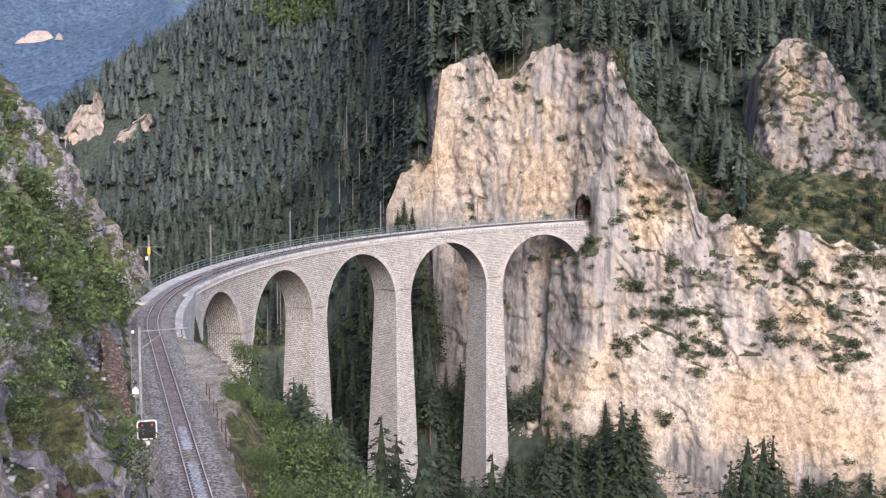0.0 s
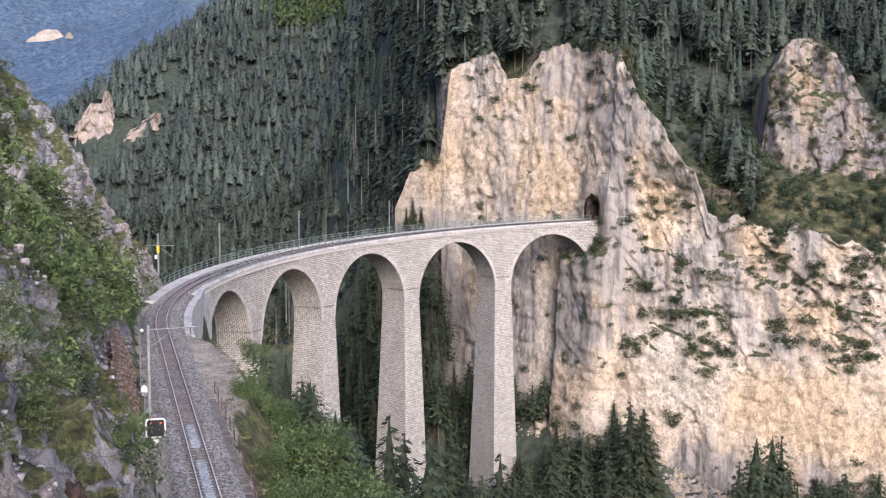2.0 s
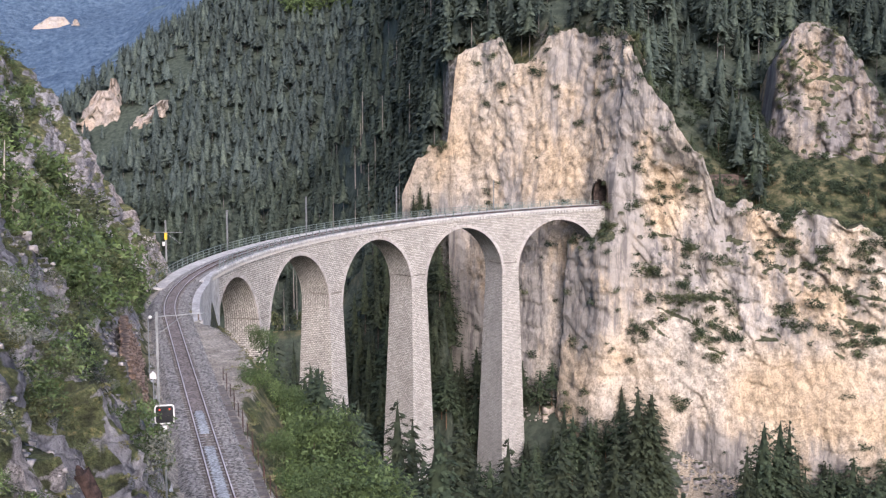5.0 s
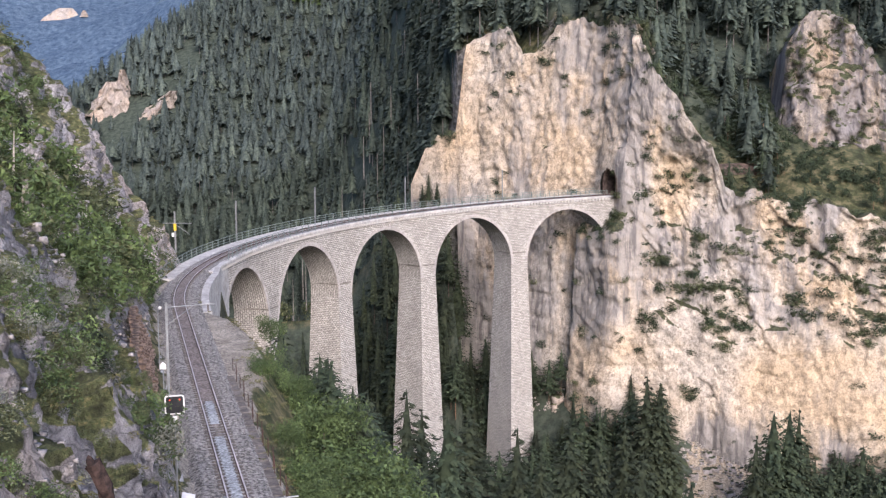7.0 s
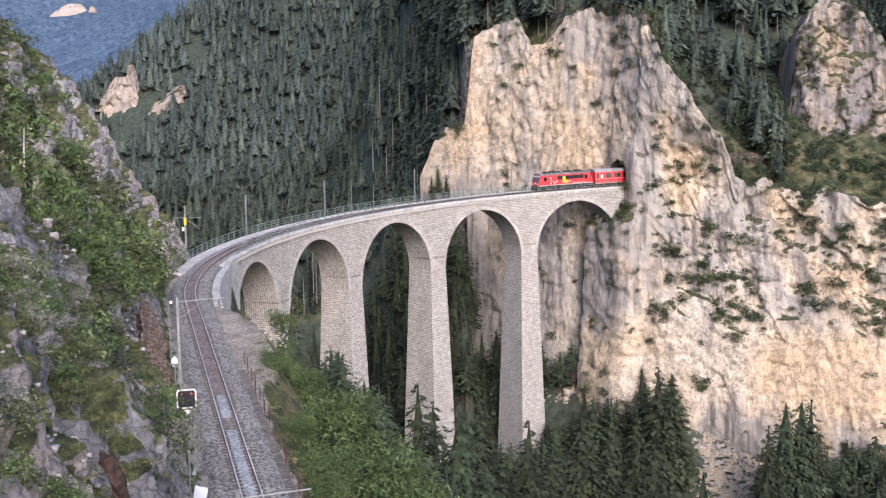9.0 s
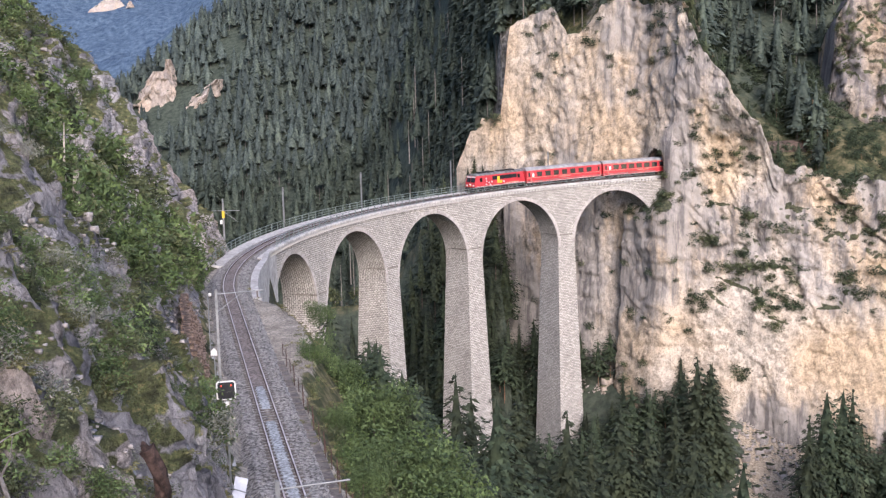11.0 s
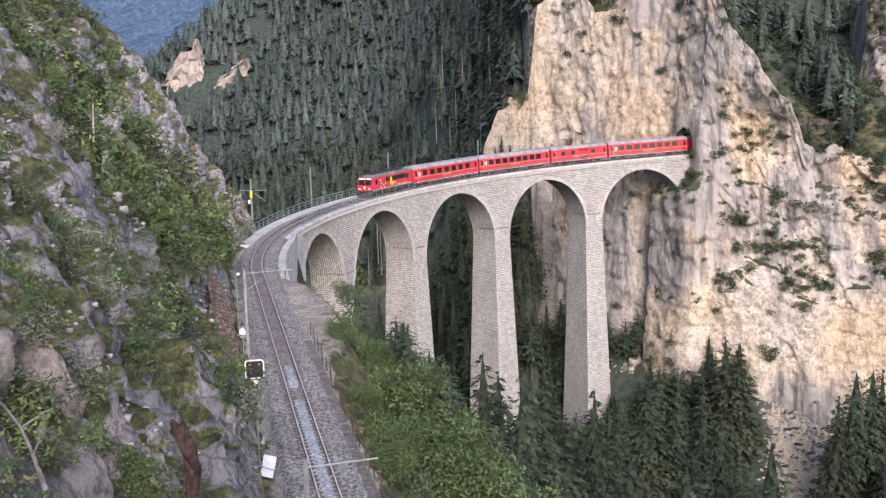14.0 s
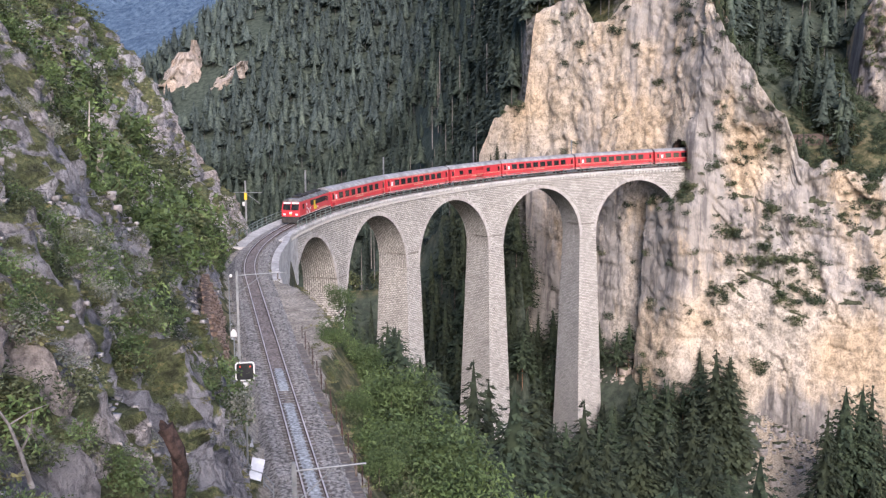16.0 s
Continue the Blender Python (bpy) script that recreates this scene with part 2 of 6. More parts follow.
TOWER_ROCK = rock_material("weathered_crag_rock", (0.50, 0.43, 0.35), (0.50, 0.37, 0.24), (0.25, 0.235, 0.235), (0.115, 0.108, 0.11), (0.052, 0.060, 0.028), 1.0, 0.46)
PALE_ROCK = rock_material("pale_slab_rock", (0.60, 0.53, 0.46), (0.60, 0.47, 0.36), (0.40, 0.37, 0.35), (0.25, 0.22, 0.2), (0.05, 0.06, 0.03), 0.5, 0.95)
GROUND = ground_material()
TUNNEL_ROCK = noisy("hewn_tunnel_rock", (0.060, 0.042, 0.035), (0.20, 0.145, 0.115), 0.9, 0.95, 0.8, 0.3)
BALLAST = noisy("ballast", (0.072, 0.067, 0.064), (0.40, 0.378, 0.348), 4.5, 0.95, 1.0, 0.08)
BROWN_BALLAST = noisy("rust_dusted_ballast", (0.085, 0.068, 0.06), (0.31, 0.26, 0.235), 4.5, 0.95, 1.0, 0.06)
SLEEPER = noisy("sleeper", (0.10, 0.085, 0.075), (0.20, 0.175, 0.155), 3.0, 0.9, 0.3)
RUST = noisy("rusty_steel", (0.045, 0.024, 0.020), (0.11, 0.062, 0.050), 5.0, 0.8, 0.2)
RAILHEAD = noisy("worn_rail_head", (0.50, 0.45, 0.43), (0.66, 0.60, 0.58), 3.0, 0.4, 0.0, metal=0.25)
RAILING = noisy("weathered_green_steel", (0.15, 0.19, 0.17), (0.28, 0.33, 0.30), 2.0, 0.6, 0.0, metal=0.2)
GALVANISED = noisy("galvanised_steel", (0.22, 0.23, 0.235), (0.35, 0.36, 0.36), 1.5, 0.55, 0.0, metal=0.5)
DARK_STEEL = noisy("dark_underframe", (0.018, 0.017, 0.016), (0.055, 0.05, 0.047), 2.0, 0.7, 0.0)
RED = noisy("red_coach_paint", (0.52, 0.032, 0.042), (0.60, 0.046, 0.056), 0.8, 0.35, 0.0, spec=0.5)
DARK_RED = noisy("dark_red_paint", (0.28, 0.014, 0.018), (0.38, 0.02, 0.025), 0.8, 0.45, 0.0)
ROOF = noisy("coach_roof", (0.24, 0.235, 0.235), (0.40, 0.39, 0.385), 1.2, 0.7, 0.0)
GLASS = noisy("dark_window_glass", (0.012, 0.013, 0.015), (0.03, 0.032, 0.035), 1.0, 0.08, 0.0, spec=0.6)
WHITE = noisy("white_paint", (0.68, 0.67, 0.64), (0.80, 0.79, 0.77), 1.5, 0.5, 0.0)
CREAM = noisy("cream_stripe", (0.58, 0.36, 0.25), (0.66, 0.44, 0.31), 1.5, 0.5, 0.0)
YELLOW = noisy("yellow_paint", (0.70, 0.46, 0.03), (0.78, 0.54, 0.05), 1.5, 0.5, 0.0)
BLACK = noisy("black_paint", (0.010, 0.010, 0.012), (0.022, 0.022, 0.024), 1.5, 0.6, 0.0)
BARK = noisy("bark", (0.075, 0.055, 0.042), (0.19, 0.15, 0.12), 4.0, 0.95, 0.5)
PALE_BARK = noisy("pale_dead_bark", (0.10, 0.09, 0.08), (0.22, 0.20, 0.185), 4.0, 0.95, 0.3)
PINE_BARK = noisy("orange_pine_bark", (0.15, 0.085, 0.052), (0.32, 0.19, 0.12), 4.0, 0.95, 0.3)
# spruce green made paler and bluer: distance haze painted into the needles
FAR_HAZE_NEEDLES = noisy("far_needles_haze_tint", (0.072, 0.097, 0.090), (0.158, 0.196, 0.170), 1.3, 0.8, 0.0, large=0.02, island=0.35, spec=0.1, stand=0.16)
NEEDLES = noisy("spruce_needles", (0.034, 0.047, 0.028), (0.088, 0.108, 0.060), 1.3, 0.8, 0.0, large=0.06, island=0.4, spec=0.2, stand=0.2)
# the same spruce with a weaker painted haze, for the middle distance
MID_HAZE_NEEDLES = noisy("mid_needles_haze_tint", (0.060, 0.082, 0.066), (0.132, 0.164, 0.128), 1.3, 0.8, 0.0, large=0.04, island=0.4, spec=0.1, stand=0.18)
# pine green, taken darker to paint the gorge's shade into the needles
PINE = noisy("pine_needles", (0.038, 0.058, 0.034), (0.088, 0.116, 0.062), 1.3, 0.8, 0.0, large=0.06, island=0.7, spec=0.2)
LEAVES = noisy("broad_leaves", (0.074, 0.120, 0.040), (0.200, 0.280, 0.106), 0.9, 0.7, 0.0, large=0.35, island=0.7, spec=0.25, stand=0.45)
DULL_LEAVES = noisy("dull_shrub_leaves", (0.075, 0.098, 0.050), (0.20, 0.222, 0.112), 0.9, 0.75, 0.0, large=0.35, island=0.7, spec=0.2, stand=0.4)
PALE_LEAVES = noisy("silvery_leaves", (0.16, 0.17, 0.13), (0.38, 0.38, 0.31), 1.2, 0.7, 0.0, large=0.2, island=0.5)
DRY_GRASS = noisy("dry_grass", (0.10, 0.105, 0.04), (0.28, 0.255, 0.12), 0.5, 0.9, 0.0, large=0.1, island=0.6)


# ---------------------------------------------------------------- mesh helpers
def mesh_data(name, verts, faces, material, smooth=False):
    me = bpy.data.meshes.new(name)
    me.from_pydata([tuple(v) for v in verts], [], [tuple(f) for f in faces])
    me.materials.append(material)
    if smooth:
        me.polygons.foreach_set("use_smooth", np.ones(len(me.polygons), bool))
    me.update()
    return me


def big_mesh(name, verts, polys, material, smooth=False):
    """A mesh from arrays: verts n x 3, polys m x 3 or m x 4."""
    me = bpy.data.meshes.new(name)
    k = polys.shape[1]
    me.vertices.add(len(verts))
    me.vertices.foreach_set("co", np.asarray(verts, np.float32).ravel())
    me.loops.add(polys.size)
    me.loops.foreach_set("vertex_index", polys.astype(np.int32).ravel())
    me.polygons.add(len(polys))
    me.polygons.foreach_set("loop_start", np.arange(len(polys), dtype=np.int32) * k)
    me.polygons.foreach_set("loop_total", np.full(len(polys), k, np.int32))
    me.update(calc_edges=True)
    if smooth:
        me.polygons.foreach_set("use_smooth", np.ones(len(polys), bool))
    me.materials.append(material)
    return me


def part(name, data, material, parent, label=""):
    """One mesh object under a thing or a part; data is a bmesh or a mesh."""
    if isinstance(data, bmesh.types.BMesh):
        me = bpy.data.meshes.new(name)
        data.to_mesh(me)
        data.free()
        me.materials.append(material)
    else:
        me = data
    ob = new(name, me)
    ob.parent = parent
    return tagged(ob, label)


def box_bm(bm, x0, x1, y0, y1, z0, z1, bevel=0.0):
    r = bmesh.ops.create_cube(bm, size=1.0)
    bmesh.ops.scale(bm, vec=(x1 - x0, y1 - y0, z1 - z0), verts=r["verts"])
    bmesh.ops.translate(bm, vec=((x0 + x1) / 2, (y0 + y1) / 2, (z0 + z1) / 2), verts=r["verts"])
    if bevel:
        es = list({e for v in r["verts"] for e in v.link_edges})
        bmesh.ops.bevel(bm, geom=es, offset=bevel, segments=2, affect="EDGES", profile=0.5)
    return bm


def box(x0, x1, y0, y1, z0, z1, bevel=0.0):
    return box_bm(bmesh.new(), x0, x1, y0, y1, z0, z1, bevel)


def rod(p, q, r0, r1=None, sides=8, bm=None):
    """A round bar from p to q."""
    bm = bm or bmesh.new()
    p, q = Vector(p), Vector(q)
    d = q - p
    m = Matrix.Translation((p + q) / 2) @ d.to_track_quat("Z", "Y").to_matrix().to_4x4()
    bmesh.ops.create_cone(bm, cap_ends=True, segments=sides, radius1=r0, radius2=r0 if r1 is None else r1, depth=d.length, matrix=m)
    return bm


def thing(name, label, category, m=None, group="", kind=""):
    ob = new(name)
    if m is not None:
        ob.matrix_basis = m
    return tagged(ob, label, category, group, kind)


# ---------------------------------------------------------------- the line of the railway
CX, CY, RAD, A0, ARC = 74.26, 140.88, 96.73, 1.842, 146.52
GRADE = 0.0208
A1 = A0 + ARC / RAD
ENDX, ENDY = CX + RAD * math.cos(A1), CY + RAD * math.sin(A1)


def rail_z(s):
    return 65.0 - GRADE * np.asarray(s, float)


def line_xy(s, off=0.0):
    """Plan of the line: s metres from the tunnel's mouth, off metres to the outside of the bend."""
    s, off = np.broadcast_arrays(np.asarray(s, float), np.asarray(off, float))
    a = A0 + np.clip(s, 0, ARC) / RAD
    run = np.maximum(s - ARC, 0) + np.minimum(s, 0)
    x = CX + (RAD + off) * np.cos(a) - np.sin(a) * run
    y = CY + (RAD + off) * np.sin(a) + np.cos(a) * run
    return x, y


def on_line(s, off, z):
    x, y = line_xy(s, off)
    return np.stack([x, y, rail_z(s) + z + 0 * x], -1)


def station(s, off=0.0, z=0.0):
    """A frame on the line: x along the line (falling s), y to its left, z up."""
    p = on_line(s, off, z)
    q = on_line(s - 0.5, off, z)
    return Matrix.Translation(Vector(p)) @ pose(0, 0, 0, 0, 0, math.degrees(math.atan2(q[1] - p[1], q[0] - p[0])))


def line_place(x, y):
    """Station and offset (inside of the bend positive) of places in plan."""
    ex, ey = -math.sin(A1), math.cos(A1)
    q = (x - ENDX) * ex + (y - ENDY) * ey
    d = (x - ENDX) * -math.cos(A1) + (y - ENDY) * -math.sin(A1)
    r = np.hypot(x - CX, y - CY)
    ang = np.arctan2(y - CY, x - CX)
    ang = np.where(ang < 0, ang + 2 * math.pi, ang)
    near = q >= 0
    s = np.where(near, ARC + q, (ang - A0) * RAD)
    s = np.where(~near & (x > CX) & (y < CY), -200.0, s)
    return s, np.where(near, d, RAD - r)


# ---------------------------------------------------------------- the lie of the land
CLIFF_X = np.array([-4, 8, 15, 30, 43, 45.4, 49.8, 53, 70, 100, 140, 200, 420.0])
CLIFF_Y = np.array([279, 268, 262, 250, 241.2, 239.6, 230.0, 227.8, 221.5, 212, 205, 200, 190.0])
TOP_X = np.array([8.5, 11.0, 14.0, 18, 19.2, 22.7, 27.8, 30.5, 36, 40, 50, 53.5, 56.2, 60.5, 65.7, 68, 75, 80.4, 86.4, 94.5, 104, 150, 420])
TOP_Z = np.array([64, 71, 76, 76, 96, 99, 99.5, 93, 96.5, 100.5, 99, 93.5, 88, 82, 75, 66, 65, 62, 64, 60.5, 60.5, 63, 80.0])


def cliff_y(x):
    return np.interp(x, CLIFF_X, CLIFF_Y)


def cliff_top(x):
    return np.interp(x, TOP_X, TOP_Z)


def soft_max(a, b, k):
    h = np.clip(0.5 + 0.5 * (a - b) / k, 0, 1)
    return b + (a - b) * h + k * h * (1 - h)


def soft_min(a, b, k):
    return -soft_max(-a, -b, k)


def far_hill(x, y):
    front = 5 + 0.57 * (y - 330) + 0.20 * x
    flank = 62 + 1.10 * (x + 147) - 0.1 * (y - 602)
    z = soft_min(front, flank, 14.0) + 14 * (fbm(x / 70, y / 70, 1.0, 4) - 0.5)
    return np.minimum(z, 420 + 30 * fbm(x / 200, y / 200, 4.0, 3))


def right_hill(x, y):
    back = y - cliff_y(x)
    rise = np.interp(x, [20, 60, 75, 130], [0.85, 0.8, 0.62, 0.62])
    z = cliff_top(x) - 3.5 + rise * np.clip(back - 7, 0, 70) + 0.35 * np.maximum(back - 74, 0) + 5 * (fbm(x / 18, y / 18, 2.0, 4) - 0.5)
    z = z - 2.6 * np.maximum(17 - x, 0)
    foot = np.interp(x, [-10, 0, 14, 17, 19.5, 45, 60, 78, 120], [30, 48, 54, 52, 24, 24, 19, 13, 12])
    talus = foot + np.interp(x, [16, 19.5], [1.5, 0.62]) * (back + 1) + 2.2 * (fbm(x / 9, y / 9, 3.0, 4) - 0.5)
    return np.where(back > 7.0, z, np.where(back > 0.6, foot, talus))


def near_land(x, y):
    s, d = line_place(x, y)
    zr = rail_z(np.maximum(s, 0))
    lumps = fbm(x / 7, y / 7, 5.0, 5) - 0.5
    edge = np.interp(s, [118, 140, 147, 150, 158, 166, 174, 181, 190, 230], [2.2, 2.7, 3.2, 4.6, 5.6, 5.8, 4.8, 3.4, 2.8, 2.8])
    drop = 0.85 * np.maximum(121 - s, 0)
    base = zr - 0.52 - drop - 0.4 * np.clip(147 - s, 0, 26) * smoothstep(2.5, 3.8, d)
    right = base - 1.45 * np.maximum(d - edge, 0) + lumps * 2.4 * smoothstep(0, 6, d - edge)
    dl = np.maximum(-d - 2.7, 0)
    bank = np.interp(dl, [0, 2, 17, 60, 300], [0, 3.4, 25, 66, 250])
    crag = (ridged(x / 11, y / 11, 0.7, 5) - 0.55) * 6.5 + (ridged(x / 3.2, y / 3.2, 1.7, 3) - 0.5) * 1.7
    left = zr - 0.75 + bank * smoothstep(40, 118, s) - 2.8 * smoothstep(0.6, 3.5, dl) + 0.4 * crag * smoothstep(40, 60, dl) - 2.1 * np.maximum(118 - s, 0)
    z = np.where(d > -2.7, right, left)
    knoll = 80.5 - 0.16 * ((x + 1.5) ** 2) * 0.35 - 0.62 * np.maximum(y - 2.0, 0) - 0.03 * np.maximum(-y - 14, 0) ** 2
    return soft_max(z, np.where((y < 26) & (np.abs(x) < 26), knoll, -50.0), 1.0)


def land(x, y):
    """Height of the ground."""
    x, y = np.asarray(x, float), np.asarray(y, float)
    near = near_land(x, y)
    hill = soft_max(far_hill(x, y), right_hill(x, y), 6.0)
    valley = 3.0 + 3.0 * fbm(x / 20, y / 20, 6.0, 3)
    right = right_hill(x, y)
    z = np.where(right > far_hill(x, y) + 6, right, hill)
    return np.maximum(soft_max(z, valley, 4.0), near)


def spaced(lo, hi, fine, end_lo, end_hi, grow):
    mid = list(np.arange(lo, hi + fine / 2, fine))
    down, up, step = [], [], fine
    a, b = lo, mid[-1]
    while a > end_lo:
        step *= grow
        a -= step
        down.append(a)
    step = fine
    while b < end_hi:
        step *= grow
        b += step
        up.append(b)
    return np.array(down[::-1] + mid + up)


def build_ground():
    xs = spaced(-45, 112, 1.15, -3000, 3000, 1.07)
    ys = spaced(6, 296, 1.5, -1500, 3500, 1.06)
    X, Y = np.meshgrid(xs, ys)
    Z = land(X, Y)
    w = len(xs)
    i = np.arange(len(ys) - 1)[:, None] * w + np.arange(w - 1)[None, :]
    polys = np.stack([i, i + 1, i + 1 + w, i + w], -1).reshape(-1, 4)
    s, d = line_place(X, Y)
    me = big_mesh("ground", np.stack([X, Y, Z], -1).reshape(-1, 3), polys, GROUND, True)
    edge = np.interp(s, [118, 140, 147, 150, 158, 166, 174, 181, 190, 230], [2.2, 2.7, 3.2, 4.6, 5.6, 5.8, 4.8, 3.4, 2.8, 2.8])
    ragged = 1.6 * (fbm(X / 2.5, Y / 2.5, 8.0, 3) - 0.5)
    gravel = smoothstep(0.8, -0.4, d - edge + ragged) * smoothstep(-3.2, -2.2, d + ragged * 0.4) * (s > 118) * (s < 400)
    scree = smoothstep(0.0, 2.5, X - 0.275 * Y + 3 * ragged) * smoothstep(0.0, 3.0, 0.355 * Y - X + 3 * ragged) * (Y > 110) * (Y < 232)
    scree = np.maximum(scree, smoothstep(-9, -3, Y - cliff_y(X)) * (Y < cliff_y(X) + 4) * (X > 68) * 0.8)
    rock = np.where((d < -2.5) & (Y < 200), 1.0, 0.12)
    rock = np.where((np.abs(Y - cliff_y(X)) < 14) & (X > 10) & (X < 150), 0.7, rock)
    slope = (X > 56) & (X < 150) & (Y > cliff_y(X) + 6) & (Y < cliff_y(X) + 75)
    rock = np.where(slope, 1.0, rock)
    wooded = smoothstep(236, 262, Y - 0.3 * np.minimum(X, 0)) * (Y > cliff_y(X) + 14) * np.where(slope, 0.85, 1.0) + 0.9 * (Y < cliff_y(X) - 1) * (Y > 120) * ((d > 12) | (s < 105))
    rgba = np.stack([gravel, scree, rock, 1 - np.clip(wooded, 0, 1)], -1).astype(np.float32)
    at = me.color_attributes.new("masks", "FLOAT_COLOR", "POINT")
    at.data.foreach_set("color", rgba.ravel())
    tagged(new("ground", me), "steep alpine valley ground with turf, soil and rock outcrops", "ground", kind="structure")


build_ground()


FAR_SLABS = []


def build_distance():
    """The far side of the main valley, kilometres away, with blue haze painted into its colours."""
    m, n, l, b = nodes_of("haze_blue_forest")
    tc = n.new("ShaderNodeTexCoord").outputs["Object"]
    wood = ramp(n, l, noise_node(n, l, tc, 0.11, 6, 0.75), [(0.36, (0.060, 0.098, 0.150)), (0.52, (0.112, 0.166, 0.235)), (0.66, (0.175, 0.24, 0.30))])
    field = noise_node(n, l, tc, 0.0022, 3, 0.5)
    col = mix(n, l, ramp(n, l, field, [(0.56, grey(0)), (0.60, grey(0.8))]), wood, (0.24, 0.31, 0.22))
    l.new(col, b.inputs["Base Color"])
    b.inputs["Roughness"].default_value = 1.0
    b.inputs["Specular IOR Level"].default_value = 0.0
    bump(n, l, b, noise_node(n, l, tc, 0.09, 6, 0.7), 0.8, 14.0)
    xs, ys = np.linspace(-2400, 900, 220), np.linspace(1250, 3300, 160)
    X, Y = np.meshgrid(xs, ys)
    Z = -60 + 0.46 * (Y - 1250) + 0.10 * (-X - 400) + 260 * (ridged(X / 600, Y / 700, 2.2, 5) - 0.5)
    w = len(xs)
    i = np.arange(len(ys) - 1)[:, None] * w + np.arange(w - 1)[None, :]
    polys = np.stack([i, i + 1, i + 1 + w, i + w], -1).reshape(-1, 4)
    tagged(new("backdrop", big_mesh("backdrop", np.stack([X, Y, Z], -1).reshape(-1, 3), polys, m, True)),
           "wooded mountainside far beyond the valley, with haze painted in as blue", "mountain", kind="structure")
    for tx, tz, size in ((-0.2597, 0.077, 52.0), (-0.2375, 0.0808, 15.0)):
        miss = np.hypot(X / Y - tx, (Z - EYE) / Y - tz) + 1e-6 * Y
        k = np.unravel_index(np.argmin(miss), X.shape)
        FAR_SLABS.append((float(X[k]), float(Y[k]) - 12, float(Z[k]) - size * 0.35, size * (1.5 if size > 30 else 0.8), size * 0.7, 3.0, 0.3 if size > 30 else 0.0))


build_distance()


# ---------------------------------------------------------------- the rock wall
def build_cliff():
    xs = np.concatenate([np.arange(8.5, 45.2, 0.36), np.arange(45.2, 50.0, 0.12), np.arange(50.2, 112, 0.36), np.arange(112, 190, 1.6)])
    rows, cap = 215, 12
    x = xs[None, :]
    v = np.linspace(0, 1, rows)[:, None]
    foot = np.interp(x, [0, 18.6, 19.4, 45, 60, 78, 120], [58, 58, 14, 18, 12, 6, 5])
    top = cliff_top(x) + 4.0 * (ridged(x / 3.4, 0.3, 0.0, 4) - 0.62) + 1.4 * (vnoise(x / 0.9, 3.3, 0) - 0.5)
    z = foot + (top - foot) * v
    slope_y = np.gradient(cliff_y(xs), xs)[None, :]
    ln = np.sqrt(1 + slope_y ** 2)
    nx, ny = slope_y / ln, -1 / ln
    yb = cliff_y(xs)[None, :]
    wx = x + 5 * (fbm(x / 14, z / 14, 31.0, 3) - 0.5)
    # pillars and flutes, broken ledges, small blocks
    big = (fbm(wx / 9, z / 45, 0.4, 3) - 0.5) * 4.2
    flute = (fbm(wx / 2.6, z / 16, 2.4, 4) - 0.5) * 0.7 + facets(wx / 4.0 + z / 14, z / 12.0, 3) * 0.4 + facets(wx / 1.6 + z / 9, z / 4.4, 5) * 0.22
    ledge = (fbm(wx / 6 + z / 14, z / 7, 7.0, 5) - 0.5) * 1.5
    block = facets(x / 0.9, z / 1.8, 7) * 0.36 + facets(wx / 2.2 - z / 6, z / 2.4, 17) * 0.3 + (fbm(wx / 0.8 + z / 5, z / 1.3, 3.0, 4) - 0.5) * 0.6 + (ridged(wx / 1.7 + z / 30, z / 11, 6.0, 3) - 0.5) * 1.0
    block = block * (0.45 + 0.55 * smoothstep(36, 50, z))
    tier = z / 5.2 + 1.6 * fbm(x / 9, z / 9, 9.0, 3)
    shelf = tier - np.floor(tier)
    broken = smoothstep(50, 58, x) * smoothstep(30, 44, z) * smoothstep(80, 66, z)
    steps = -1.1 * smoothstep(0.55, 1.0, shelf) * smoothstep(0.45, 0.62, fbm(x / 11, z / 8, 19.0, 3))
    lean = -0.10 * (z - 64) * (z > 64) - broken * 0.28 * (z - 44)
    apron = smoothstep(50, 20, z) * np.interp(x, [20, 45, 60, 100], [0.0, 2.0, 4.0, 7.0])
    boulder = broken * (facets(wx / 6 + z / 9, z / 6, 13) * 1.4 + (fbm(wx / 5 + z / 9, z / 6, 13.0, 4) - 0.5) * 3.0)
    disp = big + flute + 0.55 * ledge + block + 0.3 * steps + lean + apron + boulder
    px, py = on_line(0.0, 0.0, 0.0)[:2]
    calm = 1 - smoothstep(2.0, 5.0, np.sqrt(((x - px) * 1.5) ** 2 + ((z - 65.5) * 0.45) ** 2))
    disp = disp * (1 - calm) + 0.2 * calm
    disp = np.where((z < 67) & (x < 47.5), np.minimum(disp, 4.5), disp)
    disp = np.where(z < 66, disp * smoothstep(17.5, 25, x), disp * (0.35 + 0.65 * smoothstep(16, 24, x)))
    disp = disp + 3.6 * smoothstep(61.5, 57, z) * smoothstep(43.6, 45.2, x) * smoothstep(53, 50, x)
    X, Y, Z = x + nx * disp, yb + ny * disp, z + 0 * x
    back = np.linspace(0, 1, cap)[1:, None]
    bx = X[-1:] - nx * (back * 7)
    by = Y[-1:] + 10 * back
    bz = Z[-1:] - np.interp(x, [60, 72], [6.0, 1.5]) * back ** 1.3 + 2.2 * (fbm(bx / 2, by / 2, 1.0, 3) - 0.5) * np.minimum(back * 5, 1)
    X, Y, Z = np.vstack([X, bx]), np.vstack([Y, by]), np.vstack([Z, bz])
    w, h = len(xs), X.shape[0]
    i = np.arange(h - 1)[:, None] * w + np.arange(w - 1)[None, :]
    polys = np.stack([i, i + 1, i + 1 + w, i + w], -1).reshape(-1, 4)
    pts = np.stack([X, Y, Z], -1).reshape(-1, 3)
    mid = pts[polys].mean(1)
